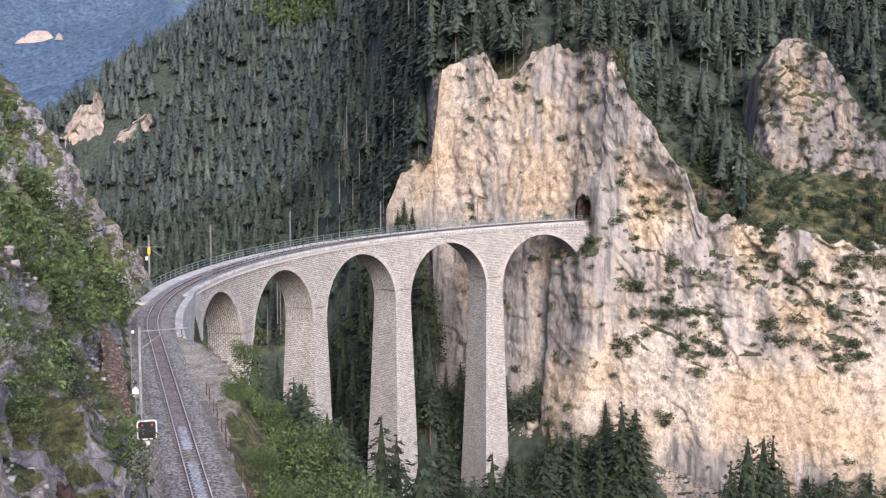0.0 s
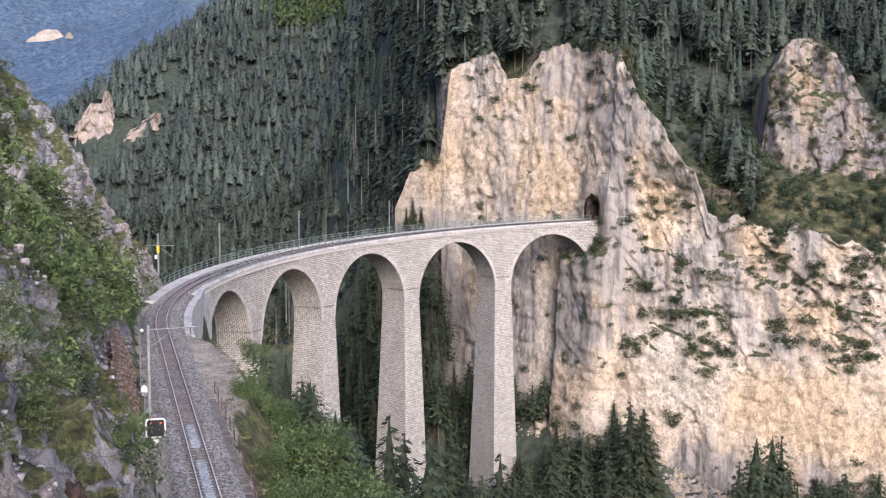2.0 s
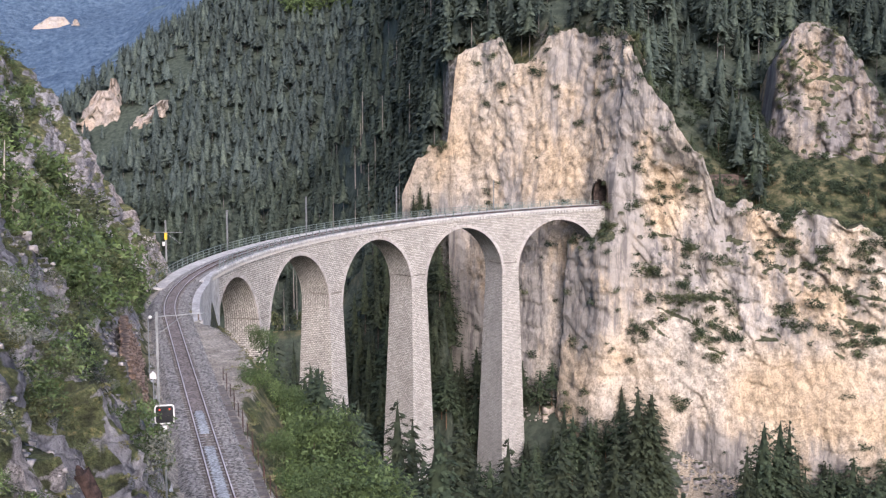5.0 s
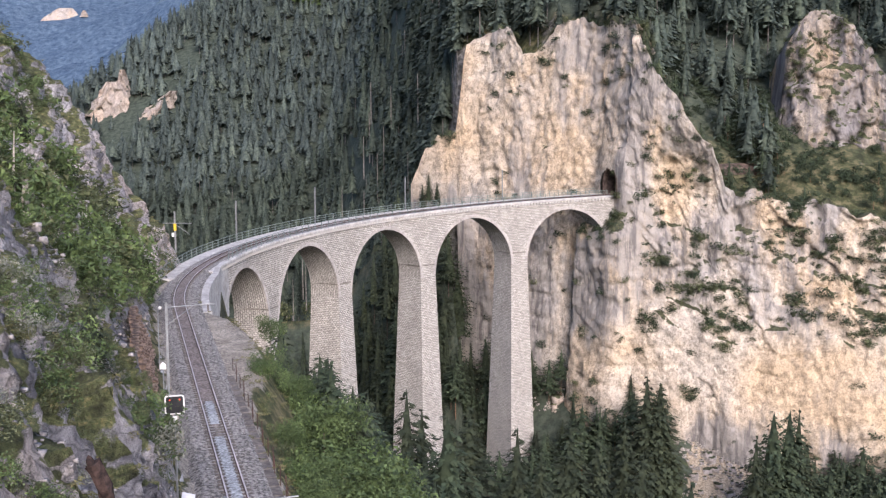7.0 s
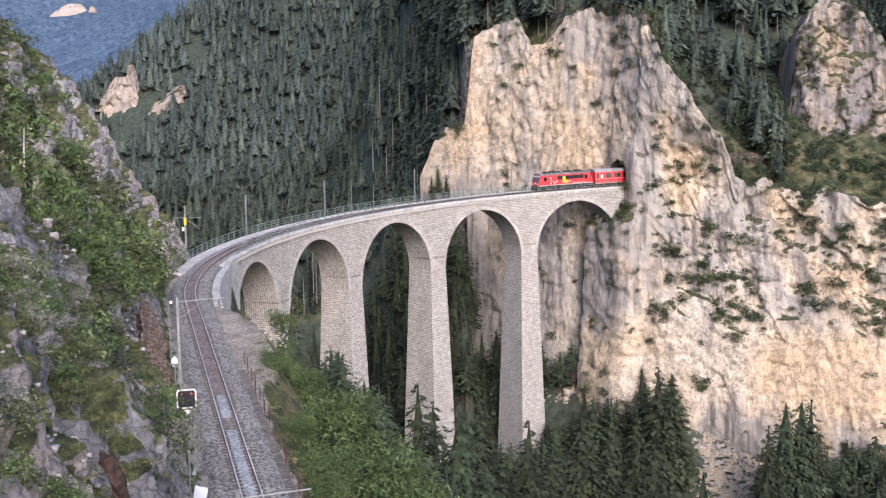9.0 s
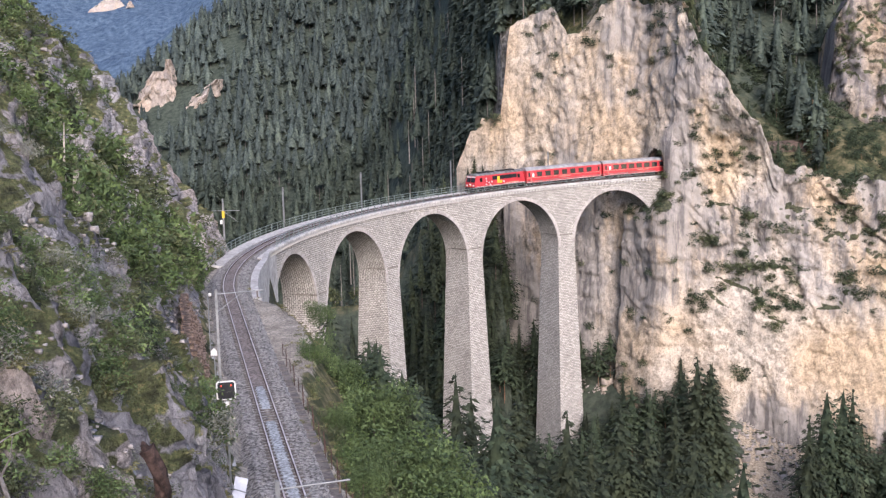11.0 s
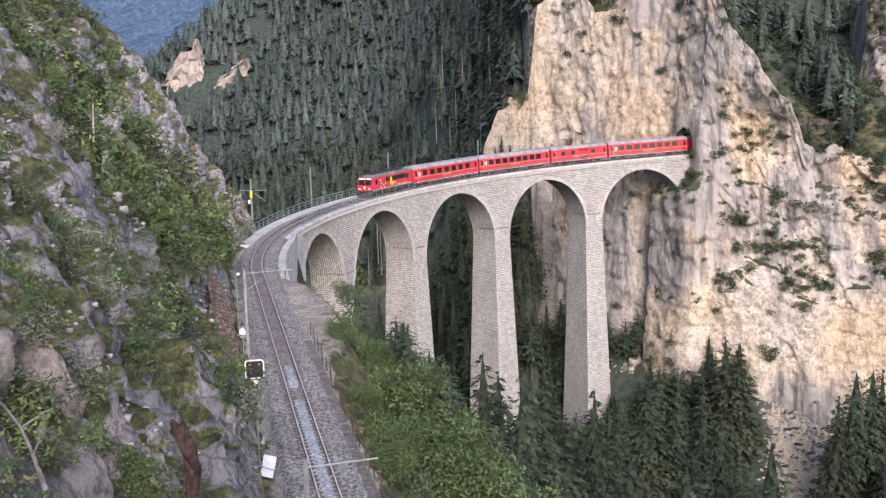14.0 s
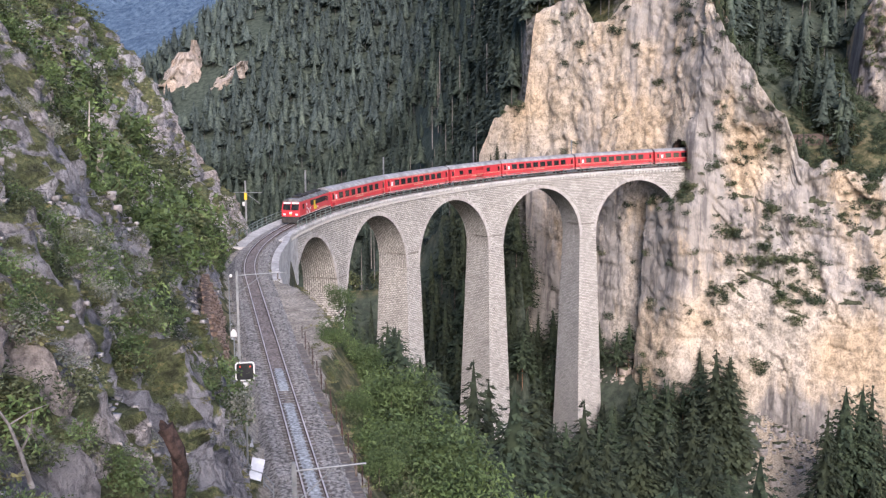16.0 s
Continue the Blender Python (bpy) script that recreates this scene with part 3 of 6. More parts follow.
    tx, ty = math.sin(A0), -math.cos(A0)
    along = (mid[:, 0] - px) * tx + (mid[:, 1] - py) * ty
    d = (mid[:, 0] - px) * ty - (mid[:, 1] - py) * tx
    rz = mid[:, 2] - 65.0
    hole = (np.abs(d) < 2.9) & (rz > -0.9) & ((rz < 2.2) | ((rz - 2.2) ** 2 + d ** 2 < 2.9 ** 2)) & (along > -8) & (along < 25)
    me = big_mesh("rock_cliff", pts, polys[~hole], CLIFF, False)

    def zone(cx, cz, rx, rz):
        return smoothstep(1.25, 0.55, np.hypot((pts[:, 0] - cx) / rx, (pts[:, 2] - cz) / rz) + 0.5 * (fbm(pts[:, 0] / 5, pts[:, 2] / 9, 71.0, 3) - 0.5))

    weathered = 0.15 * zone(40, 88, 14, 12) + 0.55 * zone(38, 46, 8, 14) + 0.1 * zone(60, 84, 8, 10) - 0.2 * zone(36, 72, 14, 9)
    clean = 1.0 * zone(21, 80, 5.5, 20) + 0.8 * zone(59.5, 67, 5, 8) + 0.9 * zone(60, 31, 20, 12) + 0.8 * zone(90, 30, 18, 11) + 0.7 * zone(12, 68, 6, 9)
    warm = 0.9 * zone(20, 78, 5.5, 22) + 0.9 * zone(60, 66, 5, 7) + 1.0 * zone(88, 30, 15, 8) + 0.9 * zone(43, 50, 2.5, 12) - 0.7 * zone(55, 31, 18, 12) + 0.6 * zone(12, 68, 6, 9)
    rgba = np.stack([weathered - clean, warm, 0 * warm, 0 * warm + 1], -1).astype(np.float32)
    me.color_attributes.new("beds", "FLOAT_COLOR", "POINT").data.foreach_set("color", rgba.ravel())
    tagged(new("rock_cliff", me), "sheer pale limestone cliff with ochre breaks and grey streaks", "cliff", kind="structure")
    return pts.reshape(h, w, 3)


CLIFF_POINTS = build_cliff()


def build_tower():
    """A second crag that stands out of the wooded slope."""
    xs = np.arange(84.5, 122, 0.3)
    x = xs[None, :]
    rows, cap = 130, 14
    v = np.linspace(0, 1, rows)[:, None]
    top = np.interp(xs, [86, 88.5, 89.6, 90.6, 94, 99, 103, 105.5, 110, 114.4, 118, 123], [64, 72, 82, 95, 101, 103.5, 101.5, 98, 90, 81, 76, 69])[None, :]
    top = top + 3.6 * (ridged(x / 2.6, 4.3, 0, 4) - 0.6)
    foot = 60.0
    z = foot + (top - foot) * v
    yb = 250 - 0.32 * (x - 90) + 0.22 * (z - 75)
    disp = (ridged(x / 7, z / 16, 5.0, 4) - 0.5) * 4.5 + facets(x / 3.2, z / 5.0, 31) * 1.4 + facets(x / 1.2, z / 1.6, 33) * 0.5 + (fbm(x / 1.1, z / 1.0, 8.0, 3) - 0.5) * 0.9
    yb = yb + 0.9 * np.maximum(91 - x, 0)
    X, Y, Z = x - 0.3 * disp + 2.2 * (fbm(z / 3, x / 6, 4.0, 3) - 0.5) + 0.08 * (z - 75) * smoothstep(93, 87, x), yb - disp, z + 0 * x
    back = np.linspace(0, 1, cap)[1:, None]
    bx, by = X[-1:] + 0 * back, Y[-1:] + 11 * back
    bz = Z[-1:] - 6 * back ** 1.5 + 1.5 * (fbm(bx / 2, by / 2, 1.0, 3) - 0.5) * np.minimum(back * 5, 1)
    X, Y, Z = np.vstack([X, bx]), np.vstack([Y, by]), np.vstack([Z, bz])
    w, h = len(xs), X.shape[0]
    i = np.arange(h - 1)[:, None] * w + np.arange(w - 1)[None, :]
    polys = np.stack([i, i + 1, i + 1 + w, i + w], -1).reshape(-1, 4)
    pts = np.stack([X, Y, Z], -1)
    tagged(new("rock_tower", big_mesh("rock_tower", pts.reshape(-1, 3), polys, TOWER_ROCK)), "weathered limestone crag rising out of the wooded slope", "cliff", kind="structure")
    return pts


TOWER_POINTS = build_tower()


def build_hillside():
    """The craggy slope above the track, with slabs that dip towards it."""
    s = np.concatenate([np.arange(104, 200, 0.5), np.arange(200, 250, 0.3)])[None, :]
    dl = (np.linspace(0, 1, 170) ** 1.15 * 47)[:, None]
    bank = np.interp(dl, [0, 2, 17, 60], [0, 3.4, 25, 66])
    x, y = line_xy(s, 2.75 + dl)
    h = bank + 0 * s
    z = rail_z(s) - 0.75 + h - 2.1 * np.maximum(116 - s, 0)
    p, q = s * 0.55 + h * 0.83, s * 0.83 - h * 0.55
    p = p + 3.0 * (fbm(s / 9, h / 9, 2.0, 3) - 0.5)
    disp = (ridged(p / 7.5, q / 26, 1.0, 3) - 0.5) * 4.2 + (ridged(p / 2.6, q / 7, 3.0, 5) - 0.5) * 2.4
    disp = disp + (fbm(s / 12, h / 12, 5.0, 3) - 0.5) * 4.0 + (ridged(s / 0.9, h / 0.9, 7.0, 4) - 0.5) * 0.75
    tier = p / 3.1 + 0.8 * fbm(s / 5, h / 5, 8.0, 3)
    disp = disp - 1.1 * smoothstep(0.6, 1.0, tier - np.floor(tier))
    disp = disp * 0.7 + facets(p / 2.6, q / 5.5, 21) * 1.1 + facets(p / 0.9, q / 1.6, 23) * 0.5
    disp = disp * smoothstep(0.0, 4.0, dl)
    cut = smoothstep(161, 165, s) * smoothstep(193, 188, s) * smoothstep(8.0, 5.5, h)
    disp = disp * (1 - cut) - 0.5 * cut
    disp = np.where(s > 236, np.minimum(disp, 0.6), disp)
    # towards the track and up
    ox, oy = line_xy(s, 3.75 + dl)
    tx, ty = x - ox, y - oy
    pts = np.stack([x + tx * disp * 0.82, y + ty * disp * 0.82, z + disp * 0.5], -1)
    hgt, w = pts.shape[:2]
    i = np.arange(hgt - 1)[:, None] * w + np.arange(w - 1)[None, :]
    polys = np.stack([i, i + w, i + 1 + w, i + 1], -1).reshape(-1, 4)
    tagged(new("hillside", big_mesh("hillside", pts.reshape(-1, 3), polys, GREY_ROCK)), "craggy grey hillside with turf between the slabs", "hillside", kind="structure")
    return pts, np.broadcast_to(s, h.shape), h


HILL_POINTS, HILL_S, HILL_H = build_hillside()


def outcrop(x, y, z, wide, high, seed, lean):
    """A bare pale slab standing out of the far wood."""
    u, v = np.linspace(-1, 1, 44)[None, :], np.linspace(0, 1, 44)[:, None]
    half = wide / 2 * (1 - 0.75 * v ** 1.4) * (0.75 + 0.5 * ridged(v * 3, seed, 0, 3))
    X = x + u * half + lean * v * high
    Z = z + v * high + 0 * u
    Y = y + 0.12 * v * high + 4.0 * u ** 2 - 3.0 * (ridged(u * 2 + seed, v * 2.5, 0, 4) - 0.5) - 3.0 * facets(u * 3 + seed, v * 4, 41)
    pts = np.stack([X, Y + 0 * X, Z], -1).reshape(-1, 3)
    i = np.arange(43)[:, None] * 44 + np.arange(43)[None, :]
    polys = np.stack([i, i + 1, i + 45, i + 44], -1).reshape(-1, 4)
    tagged(new("rock_outcrop", big_mesh("rock_outcrop", pts, polys, PALE_ROCK)), "bare pale rock slab in the far forest", "rock", group="far rock slabs")


OUTCROPS = [(-113.0, 500, float(land(-113.0, 500)) - 3, 21, 19, 1.0, 0.15), (-108.0, 508, float(land(-108.0, 508)) - 2, 8, 17, 2.2, 0.02),
            (-95.5, 492, float(land(-95.5, 492)) - 3, 15, 15, 4.0, 0.8)]
for o in OUTCROPS + FAR_SLABS:
    outcrop(*o)


# ---------------------------------------------------------------- viaduct
class Patch:
    """Collects quads with a UV map in metres."""

    def __init__(self):
        self.v, self.f, self.uv = [], [], []

    def quad(self, pts, uvs):
        k = len(self.v)
        self.v += [tuple(p) for p in pts]
        self.f.append(tuple(range(k, k + len(pts))))
        self.uv += [tuple(u) for u in uvs]

    def strip(self, A, B, ua, ub):
        """Quads between two rows of points."""
        for i in range(len(A) - 1):
            self.quad([A[i], A[i + 1], B[i + 1], B[i]], [ua[i], ua[i + 1], ub[i + 1], ub[i]])

    def mesh(self, name, material):
        me = mesh_data(name, self.v, self.f, material)
        lay = me.uv_layers.new(name="UVMap")
        lay.data.foreach_set("uv", np.array(self.uv, np.float32).ravel())
        bm = bmesh.new()
        bm.from_mesh(me)
        bmesh.ops.remove_doubles(bm, verts=bm.verts, dist=0.002)
        bmesh.ops.recalc_face_normals(bm, faces=bm.faces)
        bm.to_mesh(me)
        bm.free()
        return me


BAY, PIER_W, HALF_W, OUTER_W, CROWN, SHIFT = 23.37, 3.9, 1.90, 3.05, 2.36, -0.6
SPAN_R = (BAY - PIER_W) / 2


def solid(patch, s, zb, zt, inner, outer):
    """A wall along the line between the heights zb and zt, with both faces, soffit and top; the outer face is battered."""
    A0_, A1_ = on_line(s, inner, 0), on_line(s, inner, 0)
    A0_[:, 2], A1_[:, 2] = zb, zt
    B0_, B1_ = on_line(s, outer + 0.06 * (rail_z(s) - zb), 0), on_line(s, outer, 0)
    B0_[:, 2], B1_[:, 2] = zb, zt
    run = np.concatenate([[0], np.cumsum(np.hypot(np.diff(s), np.diff(zb)))])
    lo = np.stack([s, zb], 1)
    hi = np.stack([s, zt], 1)
    patch.strip(A0_, A1_, lo, hi)
    patch.strip(B0_, B1_, lo, hi)
    patch.strip(A0_, B0_, np.stack([run, 0 * s], 1), np.stack([run, 0 * s + outer - inner], 1))
    patch.strip(A1_, B1_, np.stack([s, 0 * s], 1), np.stack([s, 0 * s + outer - inner], 1))


def build_viaduct():
    top = thing("viaduct", "curved single-track railway viaduct of pale rubble masonry on tall piers", "viaduct")
    springs = []
    for k in range(5):
        mid = BAY * (k + 0.5) + SHIFT
        zc = float(rail_z(mid)) - CROWN - SPAN_R
        springs.append(zc)
        t = np.linspace(math.pi, 0, 37)
        s = np.sort(mid + SPAN_R * np.cos(t))
        zb = zc + np.sqrt(np.maximum(SPAN_R ** 2 - (s - mid) ** 2, 0))
        p = Patch()
        solid(p, s, zb, rail_z(s) - 0.62, -HALF_W, OUTER_W)
        part("arch_span", p.mesh("arch_span", MASONRY), None, top)
        # ring of dressed voussoirs a little proud of the face
        ang = np.linspace(0.0, math.pi, 30)
        for a, b in zip(ang[:-1], ang[1:]):
            g = 0.004
            q = Patch()
            cs = [(mid + r * math.cos(w), zc + r * math.sin(w)) for r, w in ((SPAN_R - 0.015, a + g), (SPAN_R - 0.015, b - g), (SPAN_R + 0.62, b - g), (SPAN_R + 0.62, a + g))]
            for off in (-HALF_W - 0.05,):
                P = [on_line(ss, off, 0) for ss, _ in cs]
                Q = [on_line(ss, off + 0.3, 0) for ss, _ in cs]
                for pt, (ss, zz) in zip(P, cs):
                    pt[2] = zz
                for pt, (ss, zz) in zip(Q, cs):
                    pt[2] = zz
                q.quad(P, cs)
                for i in range(4):
                    j = (i + 1) % 4
                    q.quad([P[i], P[j], Q[j], Q[i]], [(0, 0), (0.6, 0), (0.6, 0.3), (0, 0.3)])
            part("voussoir", q.mesh("voussoir", RING), None, top)
    for k in range(6):
        c = BAY * k + SHIFT
        zs = min(springs[max(k - 1, 0)], springs[min(k, 4)])
        lo, hi = c - PIER_W / 2, c + PIER_W / 2
        if k == 0:
            lo = -1.6
        if k == 5:
            hi = 123.5
        s = np.linspace(lo, hi, 5 if k < 5 else 9)
        p = Patch()
        solid(p, s, np.full(len(s), zs - 0.02), rail_z(s) - 0.62, -HALF_W, OUTER_W)
        part("pier_head" if 0 < k < 5 else "abutment", p.mesh("pier_head", MASONRY), None, top)
        if k == 0:
            continue
        x, y = line_xy(c if k < 5 else 119.5)
        base = float(land(x, y)) - 4
        if k == 5:
            base = zs - 14
        depth = zs - base
        levels = np.linspace(0, depth, max(4, int(depth / 4)))
        p = Patch()
        m = station(c if k < 5 else (lo + hi) / 2)
        halfs = PIER_W / 2 if k < 5 else (hi - lo) / 2
        for d0, d1 in zip(levels[:-1], levels[1:]):
            ring = []
            for d in (d0, d1):
                a, b, e = halfs + 0.024 * d, HALF_W + 0.036 * d, OUTER_W + 0.74 + 0.04 * d
                ring.append([m @ Vector((sx * a, sy, 0)) for sx, sy in ((1, e), (-1, e), (-1, -b), (1, -b))])
                for q in ring[-1]:
                    q.z = zs - d
            for i in range(4):
                j = (i + 1) % 4
                la = (ring[0][i] - ring[0][j]).length / 2
                lb = (ring[1][i] - ring[1][j]).length / 2
                p.quad([ring[0][i], ring[0][j], ring[1][j], ring[1][i]],
                       [(i * 9.1 - la, -d0), (i * 9.1 + la, -d0), (i * 9.1 + lb, -d1), (i * 9.1 - lb, -d1)])
        part("pier", p.mesh("pier", MASONRY), None, top)
        if k < 5:
            # string course where the centring once stood, coloured dark to paint a recess's shade
            q = bmesh.new()
            box_bm(q, -PIER_W / 2 - 0.34, PIER_W / 2 + 0.34, -HALF_W - 0.04, OUTER_W + 0.6, -0.14, 0.1)
            q.transform(m @ pose(0, 0, zs + 2.3 - m.translation.z))
            part("string_course", q, RECESS_SHADE_STONE, top, "string course coloured dark for a recess's shade")
    return top


VIADUCT = build_viaduct()


def sweep(profile, s0, s1, step, name, material, closed=True):
    """A section (offset, height above the rails) drawn along the line."""
    n = max(2, int(abs(s1 - s0) / step) + 1)
    s = np.linspace(s0, s1, n)
    k = len(profile)
    pts = np.stack([on_line(s, o, z) for o, z in profile], 1).reshape(-1, 3)
    faces = []
    for i in range(n - 1):
        for j in range(k if closed else k - 1):
            a, b = i * k + j, i * k + (j + 1) % k
            faces.append((a, b, b + k, a + k))
    if closed:
        faces += [tuple(range(k))[::-1], tuple((n - 1) * k + j for j in range(k))]
    me = mesh_data(name, pts, faces, material)
    bm = bmesh.new()
    bm.from_mesh(me)
    bmesh.ops.recalc_face_normals(bm, faces=bm.faces)
    bm.to_mesh(me)
    bm.free()
    return me


def build_deck():
    for prof, end in (([(-1.55, -0.62), (-2.30, -0.60), (-2.34, -0.30), (-2.28, -0.16), (-1.58, -0.16)], 121.5),
                      ([(1.62, -0.62), (3.36, -0.62), (3.42, -0.30), (3.34, -0.08), (1.70, -0.12)], 127.0)):
        part("cornice", sweep(prof, 0.6, end, 1.5, "cornice", STONE), None, VIADUCT, "pale dressed stone cornice")
    # corbels under the cornice on the face that looks into the bend
    bm = box(-0.18, 0.18, -0.20, 0.20, -0.40, 0.03)
    me = bpy.data.meshes.new("corbel")
    bm.to_mesh(me)
    bm.free()
    me.materials.append(STONE)
    for i in range(158):
        s = 1.6 + i * 0.735
        ob = part("corbel", me, None, VIADUCT)
        ob.matrix_basis = station(s, -HALF_W - 0.13, -0.64)
    # wing wall that spreads out at the near end
    s = np.linspace(112, 147, 22)
    o0 = -2.0 - 1.2 * smoothstep(113, 125, s)
    p = Patch()
    A = np.stack([on_line(a, b, -0.10) for a, b in zip(s, o0)])
    B = np.stack([on_line(a, b + np.interp(a, [112, 125], [0.4, 0.85]), -0.10) for a, b in zip(s, o0)])
    for row in (A, B):
        row[:, 2] -= 0.36 * smoothstep(128, 147, s)
    Al, Bl = A.copy(), B.copy()
    Al[:, 2] -= 7.5
    Bl[:, 2] -= 0.9
    u = np.stack([s, 0 * s], 1)
    p.strip(A, B, u, u + [0, 1.2])
    p.strip(A, Al, u, u - [0, 7.5])
    p.strip(B, Bl, u, u - [0, 0.9])
    p.quad([A[-1], B[-1], Bl[-1], Al[-1]], [(0, 0), (1.4, 0), (1.4, -0.9), (0, -7.5)])
    part("wing_wall", p.mesh("wing_wall", CONCRETE), None, VIADUCT, "pale concrete-capped wing wall")


build_deck()


def build_track():
    bed = thing("railway_track", "single metre-gauge track on grey ballast, rusty rails", "railway track", kind="structure")
    part("ballast_bed", sweep([(-1.85, -0.72), (-1.56, -0.17), (1.66, -0.17), (1.95, -0.72)], -240, 126, 1.5, "ballast_bed", BALLAST), None, bed)
    part("ballast_bed", sweep([(-2.9, -0.95), (-1.75, -0.17), (1.75, -0.17), (3.1, -0.95)], 122.0, 262, 1.5, "ballast_bed", BALLAST), None, bed)
    for o in (-0.56, 0.56):
        prof = [(o - 0.075, -0.14), (o + 0.075, -0.14), (o + 0.03, -0.11), (o + 0.03, -0.045), (o + 0.045, -0.03), (o + 0.045, -0.002), (o - 0.045, -0.002), (o - 0.045, -0.03), (o - 0.03, -0.045), (o - 0.03, -0.11)]
        rail = part("rail", sweep(prof, -240, 262, 1.2, "rail", RUST), None, bed, "rust-brown steel rail")
        head = [(o - 0.044, -0.002), (o + 0.044, -0.002), (o + 0.038, 0.006), (o - 0.038, 0.006)]
        part("rail_head", sweep(head, -240, 262, 1.2, "rail_head", RAILHEAD), None, rail, "polished running surface")
    part("rust_dusted_ballast", sweep([(-0.50, -0.17), (-0.44, -0.118), (0.44, -0.118), (0.50, -0.17)], 2, 184, 1.2, "rust_dusted_ballast", BROWN_BALLAST), None, bed)
    bm = box(-0.11, 0.11, -0.9, 0.9, -0.24, -0.125, 0.015)
    me = bpy.data.meshes.new("sleeper")
    bm.to_mesh(me)
    bm.free()
    me.materials.append(SLEEPER)
    for i in range(295):
        ob = part("sleeper", me, None, bed)
        ob.matrix_basis = station(60 + i * 0.62)
    # loose stones of the ballast
    rng = np.random.default_rng(11)
    n = 6500
    s = 118 + 100 * rng.random(n) ** 0.9
    off = rng.uniform(-2.7, 2.9, n)
    c = on_line(s, off, 0)
    c[:, 2] = rail_z(s) + np.interp(np.abs(off), [0, 1.75, 2.9], [-0.15, -0.15, -0.9])
    size = rng.uniform(0.035, 0.075, n)
    octa = np.array([(1, 0, 0), (-1, 0, 0), (0, 1, 0), (0, -1, 0), (0, 0, 1), (0, 0, -1)], float)
    tri = np.array([(0, 2, 4), (2, 1, 4), (1, 3, 4), (3, 0, 4), (2, 0, 5), (1, 2, 5), (3, 1, 5), (0, 3, 5)])
    v = octa[None] * rng.uniform(0.6, 1.3, (n, 6, 1)) * size[:, None, None] + c[:, None]
    f = tri[None] + (np.arange(n) * 6)[:, None, None]
    st = part("ballast_stones", big_mesh("ballast_stones", v.reshape(-1, 3), f.reshape(-1, 3), BALLAST), None, bed)
    tagged(st, kind="stuff")


build_track()


def build_bore():
    """The tunnel behind the rock wall, on the same bend."""
    prof = [(-2.9, -0.8), (-2.9, 2.2)] + [(-2.9 * math.cos(a), 2.2 + 2.9 * math.sin(a)) for a in np.linspace(0.15, math.pi - 0.15, 11)] + [(2.9, 2.2), (2.9, -0.8)]
    me = sweep(prof, 0.4, -240, 2.0, "tunnel", TUNNEL_ROCK, closed=False)
    tube = thing("tunnel", "dark railway tunnel lined with rough stone", "tunnel", kind="structure")
    part("lining", me, None, tube)
    a = np.stack([on_line(0.4, o, z) for o, z in prof])
    b = np.stack([on_line(0.4, o * 1.12, z if z < 2.2 else 2.2 + (z - 2.2) * 1.12) for o, z in prof])
    p = Patch()
    u = np.stack([np.arange(len(prof)) * 0.5, 0 * np.arange(len(prof))], 1)
    p.strip(a, b, u, u + [0, 0.4])
    part("portal_ring", p.mesh("portal_ring", TUNNEL_ROCK), None, tube, "weathered stone portal")


build_bore()


def build_railing(name, off, s0, s1, label, high):
    top = thing(name, label, "railing", group="viaduct railings")
    pm = bpy.data.meshes.new("post")
    bm = box(-0.045, 0.045, -0.045, 0.045, -0.18, high)
    bm.to_mesh(pm)
    bm.free()
    pm.materials.append(RAILING)
    n = int((s1 - s0) / 2.05)
    for i in range(n + 1):
        ob = part("post", pm, None, top)
        ob.matrix_basis = station(s0 + i * (s1 - s0) / n, off, 0)
    for h, t in ((high, 0.035), (high * 0.62, 0.028), (high * 0.26, 0.028)):
        prof = [(off - t, h - t), (off + t, h - t), (off + t, h + t), (off - t, h + t)]
        part("handrail" if h == high else "rail_bar", sweep(prof, s0, s1, 2.05, "rail_bar", RAILING), None, top)


build_railing("railing", 3.22, 2.0, 127.5, "weathered green steel railing along the outer parapet", 1.05)
build_railing("railing", -2.08, 2.0, 112.0, "weathered green steel railing along the inner parapet", 1.0)


# ---------------------------------------------------------------- overhead line
def build_mast(s, off, tall, arm, label, boxes=False):
    m = station(s, off, -0.5)
    top = thing("catenary_mast", label, "mast", m, group="masts of the overhead line")
    bm = box(-0.10, 0.10, -0.015, 0.015, 0, tall)
    box_bm(bm, -0.11, -0.085, -0.09, 0.09, 0, tall)
    box_bm(bm, 0.085, 0.11, -0.09, 0.09, 0, tall)
    part("post", bm, GALVANISED, top)
    part("footing", box(-0.3, 0.3, -0.3, 0.3, -0.9, 0.06, 0.03), CONCRETE, top)
    if arm:
        sgn = 1 if off > 0 else -1
        part("bracket", rod((0, 0, tall - 0.35), (0, sgn * arm, tall - 0.25), 0.045), GALVANISED, top)
        part("strut", rod((0, 0, tall - 1.7), (0, sgn * arm * 0.55, tall - 0.32), 0.03), GALVANISED, top)
        ins = rod((0, sgn * arm * 0.86, tall - 0.30), (0, sgn * arm * 0.86, tall - 0.75), 0.05)
        part("insulator", ins, BARK, top, "brown glazed insulator")
    if boxes:
        part("switch_box", box(-0.16, 0.16, -0.16, 0.16, tall - 2.5, tall - 1.6, 0.02), YELLOW, top, "yellow box")
        part("lamp_box", box(-0.12, 0.12, 0.15, 0.45, tall - 3.3, tall - 2.8, 0.02), WHITE, top, "white box")
        part("bracket", rod((0, -2.2, tall - 1.55), (0, 1.6, tall - 1.55), 0.045), GALVANISED, top)
        part("strut", rod((0, -0.1, tall - 1.7), (0, -1.9, tall - 3.0), 0.03), GALVANISED, top)
    return top


